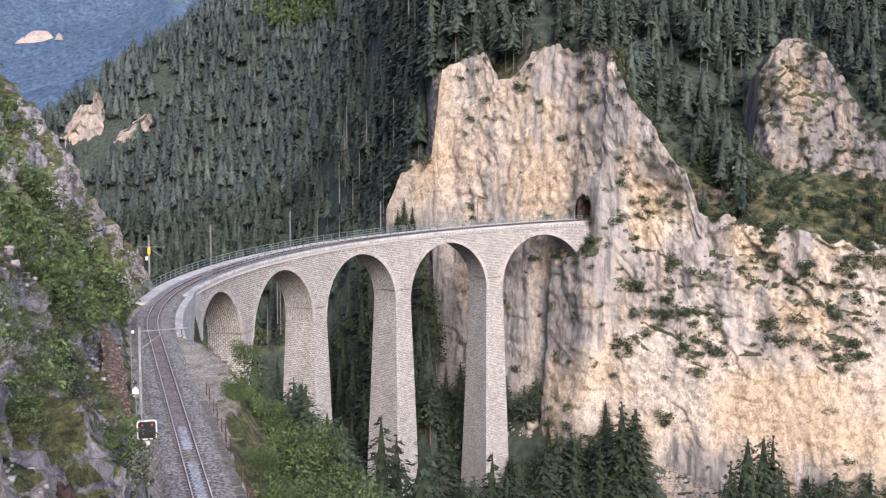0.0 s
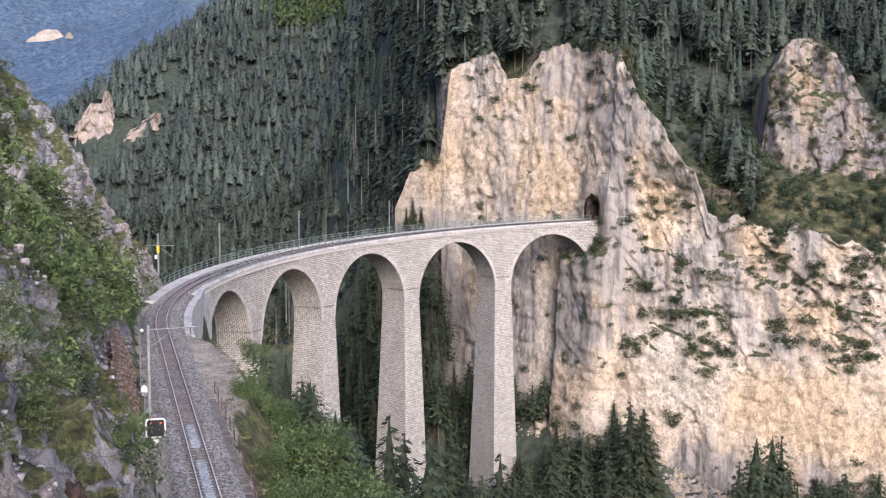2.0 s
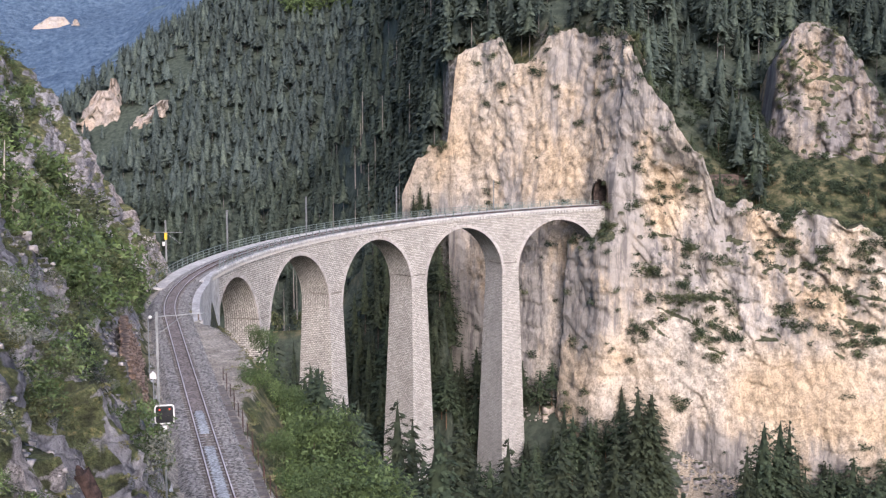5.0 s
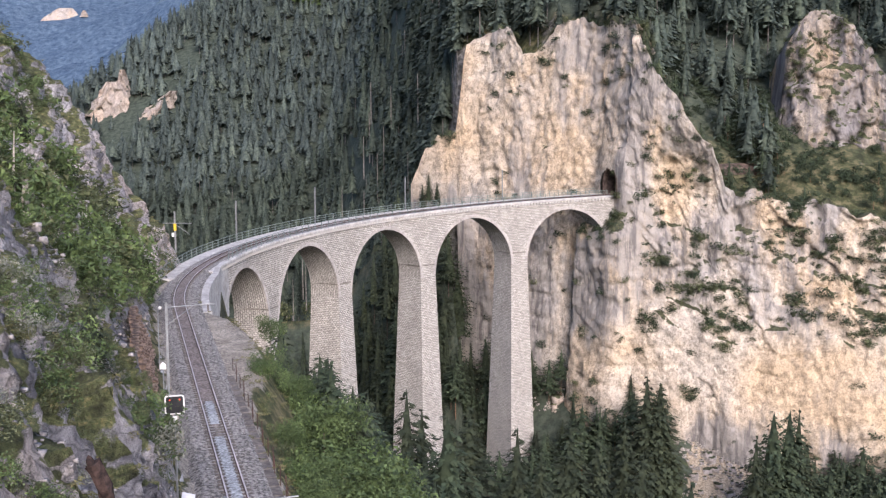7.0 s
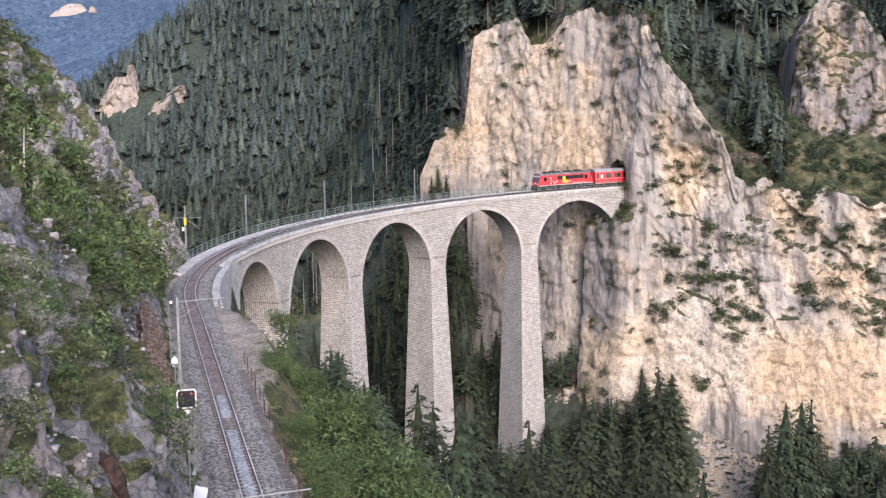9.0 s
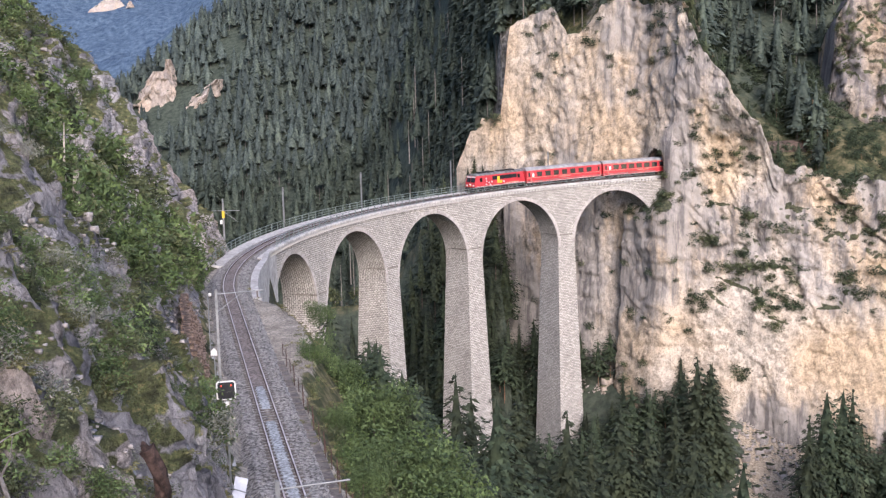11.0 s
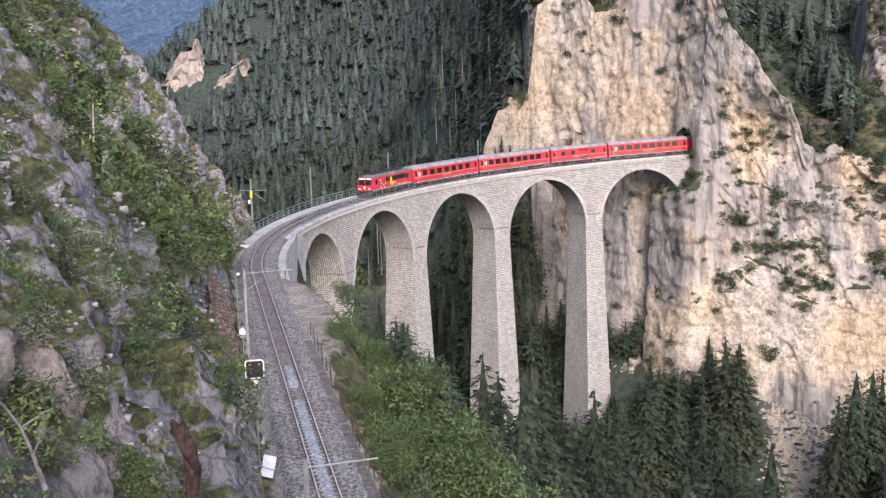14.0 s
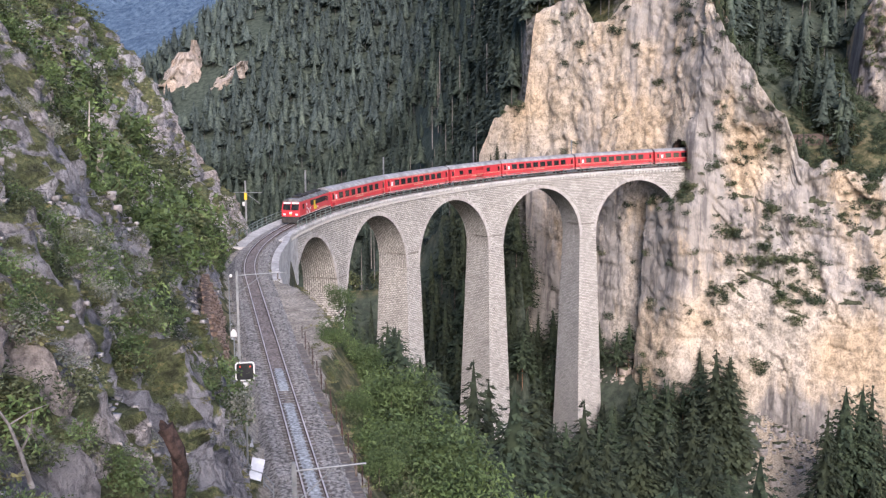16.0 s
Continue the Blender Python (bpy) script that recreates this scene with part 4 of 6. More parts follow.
for st in (22.9, 46.4, 70.0, 93.4):
    build_mast(st, 3.7, 6.4, 0, "plain grey steel mast on the viaduct's outer edge")
build_mast(115.0, 4.1, 7.2, 0, "grey steel mast with a yellow box and crossarm", True)


def near_line(t, D):
    """A place at a distance D from the eye in the direction t degrees to the left, in plan."""
    return -D * math.sin(radians(t)), D * math.cos(radians(t))


for ang, D, tall, arm in ((10.24, 86.0, 7.65, 3.5), (7.69, 44.0, 7.65, 2.85)):
    x, y = near_line(ang, D)
    s, d = line_place(np.array(x), np.array(y))
    build_mast(float(s), -float(d), tall, -arm, "grey steel mast with a bracket arm over the track")


# ---------------------------------------------------------------- plants
def needle_arrays(seed, boughs, sprays, bare, width, size, core=0.2):
    """A conifer one metre tall: small hanging sprays along many boughs round a slim dense core."""
    rng = np.random.default_rng(seed)
    v, f = [], []
    for i in range(boughs):
        k = 1 - math.sqrt(1 - (i + rng.random()) / boughs * 0.998)
        L0 = width * (1 - k) ** 0.85 * (0.72 + 0.28 * math.sin(min(k * 9, 1.6))) + 0.01
        L = L0 * rng.uniform(0.6, 1.15)
        a = i * 2.39996 + rng.uniform(-0.4, 0.4)
        h = bare + (1 - bare) * k
        droop = rng.uniform(0.1, 0.45)
        for q in range(sprays):
            r = L * (1.0 - 0.62 * q / sprays) * rng.uniform(0.85, 1.05)
            b2 = a + rng.uniform(-0.28, 0.28)
            c, s = math.cos(b2), math.sin(b2)
            p = np.array((c * r, s * r, h - droop * r + rng.uniform(-0.3, 0.3) * size))
            out = np.array((c, s, -rng.uniform(0.1, 1.1)))
            side = np.array((-s, c, rng.uniform(-0.45, 0.45)))
            sz = size * rng.uniform(0.65, 1.3) * (0.5 + 0.5 * (1 - k))
            n = len(v)
            v += [p - out * sz * 0.75 + side * sz * 0.55, p - out * sz * 0.6 - side * sz * 0.55, p + out * sz * 0.6]
            f += [(n, n + 1, n + 2)]
    n = len(v)
    for i in range(6):
        w = width * core * rng.uniform(0.8, 1.15)
        v.append(np.array((math.cos(i * 1.047) * w, math.sin(i * 1.047) * w, bare + 0.02)))
    v.append(np.array((0.0, 0.0, 0.97)))
    f += [(n + i, n + (i + 1) % 6, n + 6) for i in range(6)]
    tv, tf = [], []
    for i in range(5):
        a = 6.283 * i / 5
        tv += [(0.0085 * math.cos(a), 0.0085 * math.sin(a), -0.06), (0.0025 * math.cos(a), 0.004 * math.sin(a), 0.84)]
    for i in range(5):
        a, b = 2 * i, 2 * ((i + 1) % 5)
        tf += [(a, b, b + 1), (a, b + 1, a + 1)]
    return (np.array(v), np.array(f)), (np.array(tv), np.array(tf))


def leaf_arrays(seed, blobs, leaves, size, flat=0.8):
    """A bush about one metre tall and wide: leaves scattered over several uneven lobes."""
    rng = np.random.default_rng(seed)
    v, f = [], []
    cs = [(0, 0, 0.45, 0.42)] + [(*(rng.uniform(-0.38, 0.38, 2)), rng.uniform(0.2, 0.8), rng.uniform(0.16, 0.34)) for _ in range(blobs)]
    wts = np.array([c[3] ** 2 for c in cs])
    for which in rng.choice(len(cs), leaves, p=wts / wts.sum()):
        x, y, z, r = cs[which]
        d = rng.normal(size=3)
        d /= np.linalg.norm(d)
        p = np.array((x, y, z)) + d * r * (0.55 + 0.55 * rng.random() ** 0.6) * np.array((1, 1, flat))
        if p[2] < 0:
            p[2] = abs(p[2]) * 0.3
        a = rng.normal(size=3) + d * 0.6 + np.array((0, 0, 0.5))
        a /= np.linalg.norm(a)
        t = np.cross(a, rng.normal(size=3))
        t /= np.linalg.norm(t) + 1e-9
        u = np.cross(a, t)
        sz = size * rng.uniform(0.6, 1.5)
        b = len(v)
        v += [p - t * sz, p + u * sz * 0.75, p + t * sz * 1.25 - u * sz * 0.3]
        f += [(b, b + 1, b + 2)]
    return np.array(v), np.array(f)


def scatter(templates, places, heights, widths, seed):
    """Copies of the templates at the places, joined."""
    rng = np.random.default_rng(seed)
    vs, fs, base = [], [], 0
    pick = rng.integers(0, len(templates), len(places))
    for k, (tv, tf) in enumerate(templates):
        sel = np.flatnonzero(pick == k)
        if not len(sel):
            continue
        a = rng.uniform(0, 6.283, len(sel))
        c, s = np.cos(a)[:, None], np.sin(a)[:, None]
        wid, hei = widths[sel][:, None], heights[sel][:, None]
        x = (tv[None, :, 0] * c - tv[None, :, 1] * s) * wid
        y = (tv[None, :, 0] * s + tv[None, :, 1] * c) * wid
        z = tv[None, :, 2] * hei + 0 * x
        p = np.stack([x, y, z], -1) + places[sel][:, None, :]
        f = tf[None] + (base + np.arange(len(sel)) * len(tv))[:, None, None]
        vs.append(p.reshape(-1, 3))
        fs.append(f.reshape(-1, 3))
        base += p.shape[0] * p.shape[1]
    return np.concatenate(vs), np.concatenate(fs)


def seen_wedge(x, y, margin=3.0):
    a = np.degrees(np.arctan2(x, y))
    return (a > -21.5 - margin) & (a < 26.0 + margin)


def gridded(x0, x1, y0, y1, step, seed):
    rng = np.random.default_rng(seed)
    gx, gy = np.meshgrid(np.arange(x0, x1, step), np.arange(y0, y1, step))
    gx = gx + rng.uniform(-0.5, 0.5, gx.shape) * step
    gy = gy + rng.uniform(-0.5, 0.5, gy.shape) * step
    return gx.ravel(), gy.ravel()


def woods(name, label, x, y, seed, templates, low, high, slim, mat, bark):
    rng = np.random.default_rng(seed)
    z = land(x, y)
    p = np.stack([x, y, z - 0.3], -1)
    h = rng.uniform(low, high, len(x)) * (0.75 + 0.5 * vnoise(x / 25, y / 25, 0.5))
    w = h * rng.uniform(*slim, len(x))
    ob = thing(name, label, "forest", kind="stuff")
    v, f = scatter([t[0] for t in templates], p, h, w, seed)
    tagged(part("crowns", big_mesh("crowns", v, f, mat), None, ob), kind="stuff")
    v, f = scatter([t[1] for t in templates], p, h, h * 1.0, seed)
    tagged(part("trunks", big_mesh("trunks", v, f, bark), None, ob), kind="stuff")


FAR_SPRUCE = [needle_arrays(k, 54, 1, b, w, 0.085, 0.52) for k, (b, w) in enumerate(((0.02, 0.27), (0.04, 0.22), (0.10, 0.30), (0.2, 0.24), (0.32, 0.26)))]
GORGE_SPRUCE = [needle_arrays(40 + k, 112, 5, b, 0.25, 0.029, 0.28) for k, b in enumerate((0.05, 0.12, 0.22, 0.3))]
GORGE_PINE = [needle_arrays(60 + k, 100, 5, b, 0.22, 0.030) for k, b in enumerate((0.25, 0.35, 0.45))]
MID_SPRUCE = [needle_arrays(20 + k, 66, 2, b, w, 0.056, 0.45) for k, (b, w) in enumerate(((0.03, 0.24), (0.06, 0.20), (0.12, 0.26), (0.28, 0.22), (0.45, 0.2)))]


def build_woods():
    # the far slope, thick spruce wood
    x, y = gridded(-300, 250, 430, 760, 4.9, 1)
    keep = seen_wedge(x, y) & (land(x, y) > 12) & (fbm(x / 40, y / 40, 3.0, 3) > 0.30)
    for ox, oy, oz, ow, oh, _, le in OUTCROPS:
        keep &= ~((np.abs(x * oy / y - ox - le * oh * 0.4) < ow * 0.62) & (y > oy - 7) & (y < oy + 4))
    woods("forest", "dense dark spruce forest on the far slope", x[keep], y[keep], 2, FAR_SPRUCE, 7, 13.5, (1.0, 1.45), FAR_HAZE_NEEDLES, PALE_BARK)
    x, y = gridded(-220, 200, 232, 430, 4.9, 3)
    ex, ey = gridded(-4, 20, 258, 335, 2.6, 23)
    x, y = np.concatenate([x, ex]), np.concatenate([y, ey])
    back = y - cliff_y(x)
    keep = seen_wedge(x, y) & (back > 6.2) & ~((x > 84) & (x < 121) & (y < 264)) & np.where((x > 58) & (back < 60), fbm(x / 14, y / 14, 5.0, 3) > 0.47, (fbm(x / 25, y / 25, 5.0, 3) > 0.30) | (back < 30))
    woods("forest", "dense spruce forest behind the viaduct and above the crags", x[keep], y[keep], 4, MID_SPRUCE, 8, 16, (1.0, 1.4), MID_HAZE_NEEDLES, PALE_BARK)
    # above the low part of the cliff, thinner
    x, y = gridded(60, 150, 205, 262, 3.6, 5)
    back = y - cliff_y(x)
    keep = seen_wedge(x, y) & (back > 3.6) & ~((x > 86) & (x < 119) & (y > 236)) & (fbm(x / 9, y / 9, 6.0, 3) > 0.46)
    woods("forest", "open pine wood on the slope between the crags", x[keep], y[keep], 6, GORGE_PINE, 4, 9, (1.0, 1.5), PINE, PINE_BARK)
    x, y = gridded(-16, 16, 228, 268, 3.6, 15)
    keep = (y < cliff_y(x) - 1.5)
    woods("forest", "dark spruce trees below the rock buttress", x[keep], y[keep], 16, GORGE_SPRUCE, 12, 18, (0.85, 1.2), NEEDLES, BARK)
    # at the foot of the cliff and under the viaduct
    x, y = gridded(-30, 120, 120, 256, 3.5, 7)
    s, d = line_place(x, y)
    back = y - cliff_y(x)
    z = land(x, y)
    scree = (x > 0.262 * y) & (x < 0.385 * y) & (y > 110)
    clear = (d > 11) | (d < -6) & (s < 100) | (d > 4) & (s < 95) & (z < 38)
    keep = seen_wedge(x, y) & (back < np.where(x < 66, -2.5, -7)) & clear & ~scree & (z < 47) & (s < 150)
    x, y = x[keep], y[keep]
    pines = fbm(x / 9, y / 9, 33.0, 2) > 0.5
    woods("forest", "dark spruce trees in the gorge below the viaduct", x[~pines], y[~pines], 8, GORGE_SPRUCE, 8, 15, (0.9, 1.6), NEEDLES, BARK)
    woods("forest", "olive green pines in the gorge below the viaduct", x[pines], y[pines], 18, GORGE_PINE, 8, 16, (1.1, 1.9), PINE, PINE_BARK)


build_woods()


def build_bare_trunks():
    """Dead stems that stand in the wood behind the viaduct."""
    rng = np.random.default_rng(88)
    n = 110
    y = rng.uniform(282, 350, n)
    x = y * rng.uniform(-0.22, 0.06, n)
    h = rng.uniform(9, 17, n)
    v, f = scatter([FAR_SPRUCE[0][1]], np.stack([x, y, land(x, y) + rng.uniform(3, 9, n)], -1), h, h * rng.uniform(1.0, 1.9, n), 89)
    tagged(new("dead_trunks", big_mesh("dead_trunks", v, f, BARE_WOOD)), "pale bare dead trunks standing in the dark wood", "trunks", kind="stuff")


BARE_WOOD = noisy("grey_bare_wood", (0.16, 0.145, 0.125), (0.34, 0.31, 0.275), 3.0, 0.9, 0.2)
build_bare_trunks()


def build_bank_woods():
    # young conifers on the lower bank below the track
    x, y = gridded(-18, 40, 58, 128, 3.4, 41)
    s, d = line_place(x, y)
    keep = (d > 11.5) & (d < 36) & (s > 116) & (fbm(x / 7, y / 7, 44.0, 3) > 0.43)
    x, y = x[keep], y[keep]
    pines = fbm(x / 6, y / 6, 35.0, 2) > 0.52
    woods("forest", "young spruces on the bank below the track", x[~pines], y[~pines], 42, GORGE_SPRUCE, 6, 12, (1.1, 1.6), NEEDLES, BARK)
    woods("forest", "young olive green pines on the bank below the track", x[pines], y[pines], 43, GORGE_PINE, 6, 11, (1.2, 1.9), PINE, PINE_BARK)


build_bank_woods()


def spruce_thing(name, label, mats, seed, bare, width, tiers=40):
    """A single conifer, ten metres tall, with trunk and crown."""
    (cv, cf), (tv, tf) = needle_arrays(seed, tiers * 6, 8, bare, width * 1.25, 0.026, 0.32)
    top = thing(name, label, "tree", pose(0, 0, -500), group="conifers in the gorge")
    part("crown", big_mesh("crown", cv * 10, cf, mats[0]), None, top)
    part("trunk", big_mesh("trunk", tv * 10, tf, mats[1], True), None, top)
    return top


def build_near_trees():
    kinds = [spruce_thing("spruce_tree", "dark green spruce with drooping boughs", (NEEDLES, BARK), 51, 0.06, 0.17),
             spruce_thing("spruce_tree", "slender blue-green spruce on the steep bank", (NEEDLES, BARK), 52, 0.12, 0.15),
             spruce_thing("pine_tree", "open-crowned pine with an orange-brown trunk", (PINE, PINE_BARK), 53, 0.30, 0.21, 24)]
    spots = [(-6.3, 151.9, 49.7, 0), (-1.1, 140.0, 49.2, 0), (3.6, 136.0, 50.1, 0), (5.8, 145.9, 45.2, 1), (8.1, 129.7, 48.3, 2), (12.3, 149.5, 44.3, 1), (18.6, 148.8, 41.6, 0), (28.6, 165.5, 37.5, 0), (50.2, 208.0, 34.3, 0), (52.5, 207.4, 33.1, 1), (37.2, 155.6, 35.7, 0), (40.9, 144.3, 34.9, 2), (69.4, 194.0, 30.6, 2), (72.6, 194.9, 30.7, 2), (74.4, 195.3, 30.9, 0), (5.5, 107.9, 47.7, 2), (11.2, 111.4, 44.6, 2), (19.3, 123.5, 41.0, 0), (25.4, 122.4, 39.9, 2), (1.3, 118.0, 47.7, 0), (-3.1, 115.0, 49.9, 0), (-6.7, 124.8, 49.8, 1), (23.2, 158.3, 35.3, 1), (32.9, 166.8, 35.1, 0), (41.2, 185.5, 32.6, 1), (64.8, 189.2, 28.0, 1)]
    rng = np.random.default_rng(77)
    for x, y, top, kind in spots:
        z = float(land(x, y))
        h = max(top - z, 4.0)
        h = min(h, 24.0)
        w = h * rng.uniform(1.2, 1.6) if h > 9 else h * 1.6
        z = min(z, top - 3.0)
        ob = copy_thing(kinds[kind], pose(x, y, top - h - 0.2, 0, 0, rng.uniform(0, 360)))
        ob.scale = (w / 10, w / 10, h / 10)
    # young trees on the hillside and by the buttress
    for x, y, z, h, kind in ((-14.9, 61.0, 67.6, 6.0, 0), (-15.0, 44.4, 74.0, 2.8, 1), (-27.0, 92.0, 80.0, 4.0, 1), (12.2, 258.5, 62.0, 7.0, 0), (14.0, 257.5, 61.5, 5.5, 1), (10.8, 259.5, 60.5, 6.0, 0)):
        ob = copy_thing(kinds[kind], pose(x, y, z - 0.3, 0, 0, rng.uniform(0, 360)))
        ob.scale = (h * 0.12, h * 0.12, h / 10)
    for k in kinds:
        for o in (*k.children_recursive, k):
            bpy.data.objects.remove(o)


build_near_trees()

BUSHES = [leaf_arrays(80 + k, 7, 190, 0.072) for k in range(4)]
MEDIUM_BUSHES = [leaf_arrays(85 + k, 9, 290, 0.058) for k in range(3)]
FINE_BUSHES = [leaf_arrays(90 + k, 10, 500, 0.042) for k in range(3)]
NEAR_BUSHES = [leaf_arrays(95 + k, 12, 760, 0.031) for k in range(3)]
TUFTS = [leaf_arrays(70 + k, 4, 48, 0.12, 0.6) for k in range(3)]


def build_broadleaf():
    """Leafy young trees on the bank, crown and stem."""
    made = []
    for k in range(3):
        top = thing("broadleaf_tree", "bushy fresh green young tree on the bank", "tree", pose(0, 0, -400), group="young broad-leaved trees")
        v, f = leaf_arrays(110 + k, 16, 4200, 0.023)
        part("crown", big_mesh("crown", v * (1, 1, 0.92) + (0, 0, 0.06), f, LEAVES), None, top)
        part("trunk", rod((0, 0, -0.12), (0.02, 0, 0.55), 0.022, 0.008), BARK, top)
        made.append(top)
    rng = np.random.default_rng(9)
    for i, (x, y, z, h) in enumerate(SPOTS):
        h = min(h * 1.05, 8.5)
        ob = copy_thing(made[i % 3], pose(x, y, z, 0, 0, rng.uniform(0, 360)))
        w = h * rng.uniform(0.75, 1.1)
        ob.scale = (w, w, h)
    for top in made:
        for o in (*top.children_recursive, top):
            bpy.data.objects.remove(o)


SPOTS = [(-4.2, 87.9, 53.6, 6.7), (-7.2, 99.7, 56.3, 3.2), (-4.1, 73.9, 56.1, 3.6), (-1.3, 78.0, 52.0, 6.4), (0.5, 72.0, 51.3, 7.2), (-6.5, 81.7, 57.2, 2.9), (-3.9, 65.9, 58.1, 2.5), (-2.2, 84.0, 51.2, 7.2), (-10.2, 111.5, 60.0, 2.5), (2.4, 80.0, 46.4, 9.0), (4.1, 77.9, 44.7, 10.1), (-9.3, 95.5, 59.6, 2.5)]
build_broadleaf()


def shrubs(name, label, x, y, z, size, tall, templates, mat, seed, category="shrub"):
    v, f = scatter(templates, np.stack([x, y, z], -1), size * tall, size, seed)
    tagged(new(name, big_mesh(name, v, f, mat)), label, category, kind="stuff")


def build_shrubs():
    rng = np.random.default_rng(5)
    # the rocky hillside above the track
    P, S, H = HILL_POINTS.reshape(-1, 3), HILL_S.ravel(), HILL_H.ravel()
    cover = fbm(S / 7.5, H / 7.5, 12.0, 4) + 0.05 * smoothstep(20, 40, H)
    area = 1.0 * (P[:, 0] > -0.44 * P[:, 1] - 2)
    prob = area * (cover > np.where(P[:, 1] < 62, 0.49, 0.52)) * np.where(P[:, 1] < 62, 1.5, 1.9) * (S > 122) * (H > np.where((S > 162) & (S < 191), 6.6, np.where(S > 150, 3.6, 1.6)))
    ids = rng.choice(len(P), 1080, replace=False, p=prob / prob.sum())
    x1, y1, z1 = P[ids].T
    k = rng.random(len(ids))
    near = y1 < 75
    size = rng.uniform(0.7, 2.0, len(ids)) * np.where(rng.random(len(ids)) > 0.85, 1.7, 1.0) * np.where(near, 1.0, 1.75)
    z1 = z1 - 0.25 * size
    reach = np.where(y1 < 58, 0, np.where(y1 < 90, 1, 2))
    for close, temps in ((0, NEAR_BUSHES), (1, FINE_BUSHES), (2, MEDIUM_BUSHES)):
        m = (k < 0.45) & (reach == close)
        shrubs("shrubs", "green broad-leaved shrubs on the rocky hillside", x1[m], y1[m], z1[m], size[m], 0.9, temps, LEAVES, 1)
        m = (k >= 0.45) & (k < 0.88) & (reach == close)
        shrubs("shrubs", "dull green scrub on the rocky hillside", x1[m], y1[m], z1[m], size[m], 0.75, temps, DULL_LEAVES, 2)
    m = (k >= 0.88) & near
    shrubs("shrubs", "silvery-leaved scrub in the foreground", x1[m], y1[m], z1[m], size[m] * 0.9, 0.9, NEAR_BUSHES, PALE_LEAVES, 3)
    prob = area * (cover > 0.40) * (S > 113)
    ids = rng.choice(len(P), 2600, replace=False, p=prob / prob.sum())
    x, y, z = P[ids].T
    shrubs("grass_tufts", "dry yellowish grass tufts on the hillside", x, y, z - 0.1, rng.uniform(0.35, 1.0, len(ids)), 0.5, TUFTS, DRY_GRASS, 4, "grass")
    # the bank below the track
    x, y = rng.uniform(-30, 45, 9000), rng.uniform(20, 150, 9000)
    s, d = line_place(x, y)
    edge = np.interp(s, [118, 140, 147, 150, 158, 166, 174, 181, 190, 230], [2.2, 2.7, 3.2, 4.6, 5.6, 5.8, 4.8, 3.4, 2.8, 2.8])
    out = d - edge
    wild = fbm(x / 5, y / 5, 14.0, 3)
    a = (out > 0.7) & (out < 13) & (s > 131) & (s < 240) & (wild > 0.40 + 0.12 * (out < 3))
    x1, y1, o1 = x[a], y[a], out[a]
    pick = rng.random(len(x1)) < np.where(o1 < 7, 0.34, 0.27)
    x1, y1, o1 = x1[pick], y1[pick], o1[pick]
    size = np.interp(o1, [0, 3, 8, 20], [0.7, 1.8, 3.4, 4.4]) * rng.uniform(0.4, 1.6, len(x1))
    z1 = land(x1, y1) - 0.3
    k = rng.random(len(x1))
    m = k < 0.6
    shrubs("shrubs", "fresh green bushes on the bank below the track", x1[m], y1[m], z1[m], size[m], 1.15, FINE_BUSHES, LEAVES, 6)
    shrubs("shrubs", "dull green bushes on the bank below the track", x1[~m], y1[~m], z1[~m], size[~m], 1.2, FINE_BUSHES, DULL_LEAVES, 7)
    b = ((out > -0.8) & (out < 5) & (wild > 0.36) | (out > -3.5) & (d > 3.3) & (wild > 0.54)) & (s > 134) & (s < 240)
    shrubs("grass_tufts", "dry grass along the edge of the bank", x[b], y[b], land(x[b], y[b]) - 0.05, rng.uniform(0.35, 0.9, b.sum()), 0.5, TUFTS, DRY_GRASS, 8, "grass")
    # growth on the ledges and crown of the rock wall
    P = CLIFF_POINTS
    dz = np.gradient(P[:, :, 2], axis=0)
    du = np.hypot(np.gradient(P[:, :, 0], axis=0), np.gradient(P[:, :, 1], axis=0))
    flat = du / (np.abs(dz) + 0.02)
    zz, xx = P[:, :, 2], P[:, :, 0]
    mask = fbm(xx / 7, zz / 5, 21.0, 4)
    chance = 0.05 * (flat > 0.55) * (mask > 0.44) + 0.12 * (fbm(xx / 3.6, zz / 2.0, 27.0, 3) > 0.60) * (zz < 70) * (zz > 34) * (xx > 48) + 0.02 * (mask > 0.60)
    chance = np.where((zz > 74) & (zz > cliff_top(xx) - 6), 0.03, chance) * (xx < 112)
    sel = rng.random(xx.shape) < chance * 0.55
    q = P[sel]
    size = rng.uniform(0.9, 3.3, len(q))
    k = rng.random(len(q))
    m = k < 0.45
    shrubs("shrubs", "green shrubs rooted on the cliff ledges", q[m, 0], q[m, 1] - 0.1, q[m, 2] - 0.4, size[m], 0.7, BUSHES, DULL_LEAVES, 9)
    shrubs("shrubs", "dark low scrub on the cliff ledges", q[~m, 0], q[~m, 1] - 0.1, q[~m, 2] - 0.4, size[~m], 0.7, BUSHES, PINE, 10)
    P = TOWER_POINTS
    sel = (rng.random(P.shape[:2]) < 0.030) & (fbm(P[:, :, 0] / 4, P[:, :, 2] / 4, 3.0, 3) > 0.5)
    q = P[sel]
    shrubs("shrubs", "dark scrub on the ledges of the crag", q[:, 0], q[:, 1] - 0.2, q[:, 2] - 0.5, rng.uniform(0.8, 2.4, len(q)), 0.8, BUSHES, DULL_LEAVES, 12)
    # scrub on the slope between the crags
    x = rng.uniform(58, 135, 1000)
    y = cliff_y(x) + rng.uniform(3.0, 55, 1000)
    k = (fbm(x / 6, y / 6, 25.0, 3) > 0.38)
    x, y = x[k], y[k]
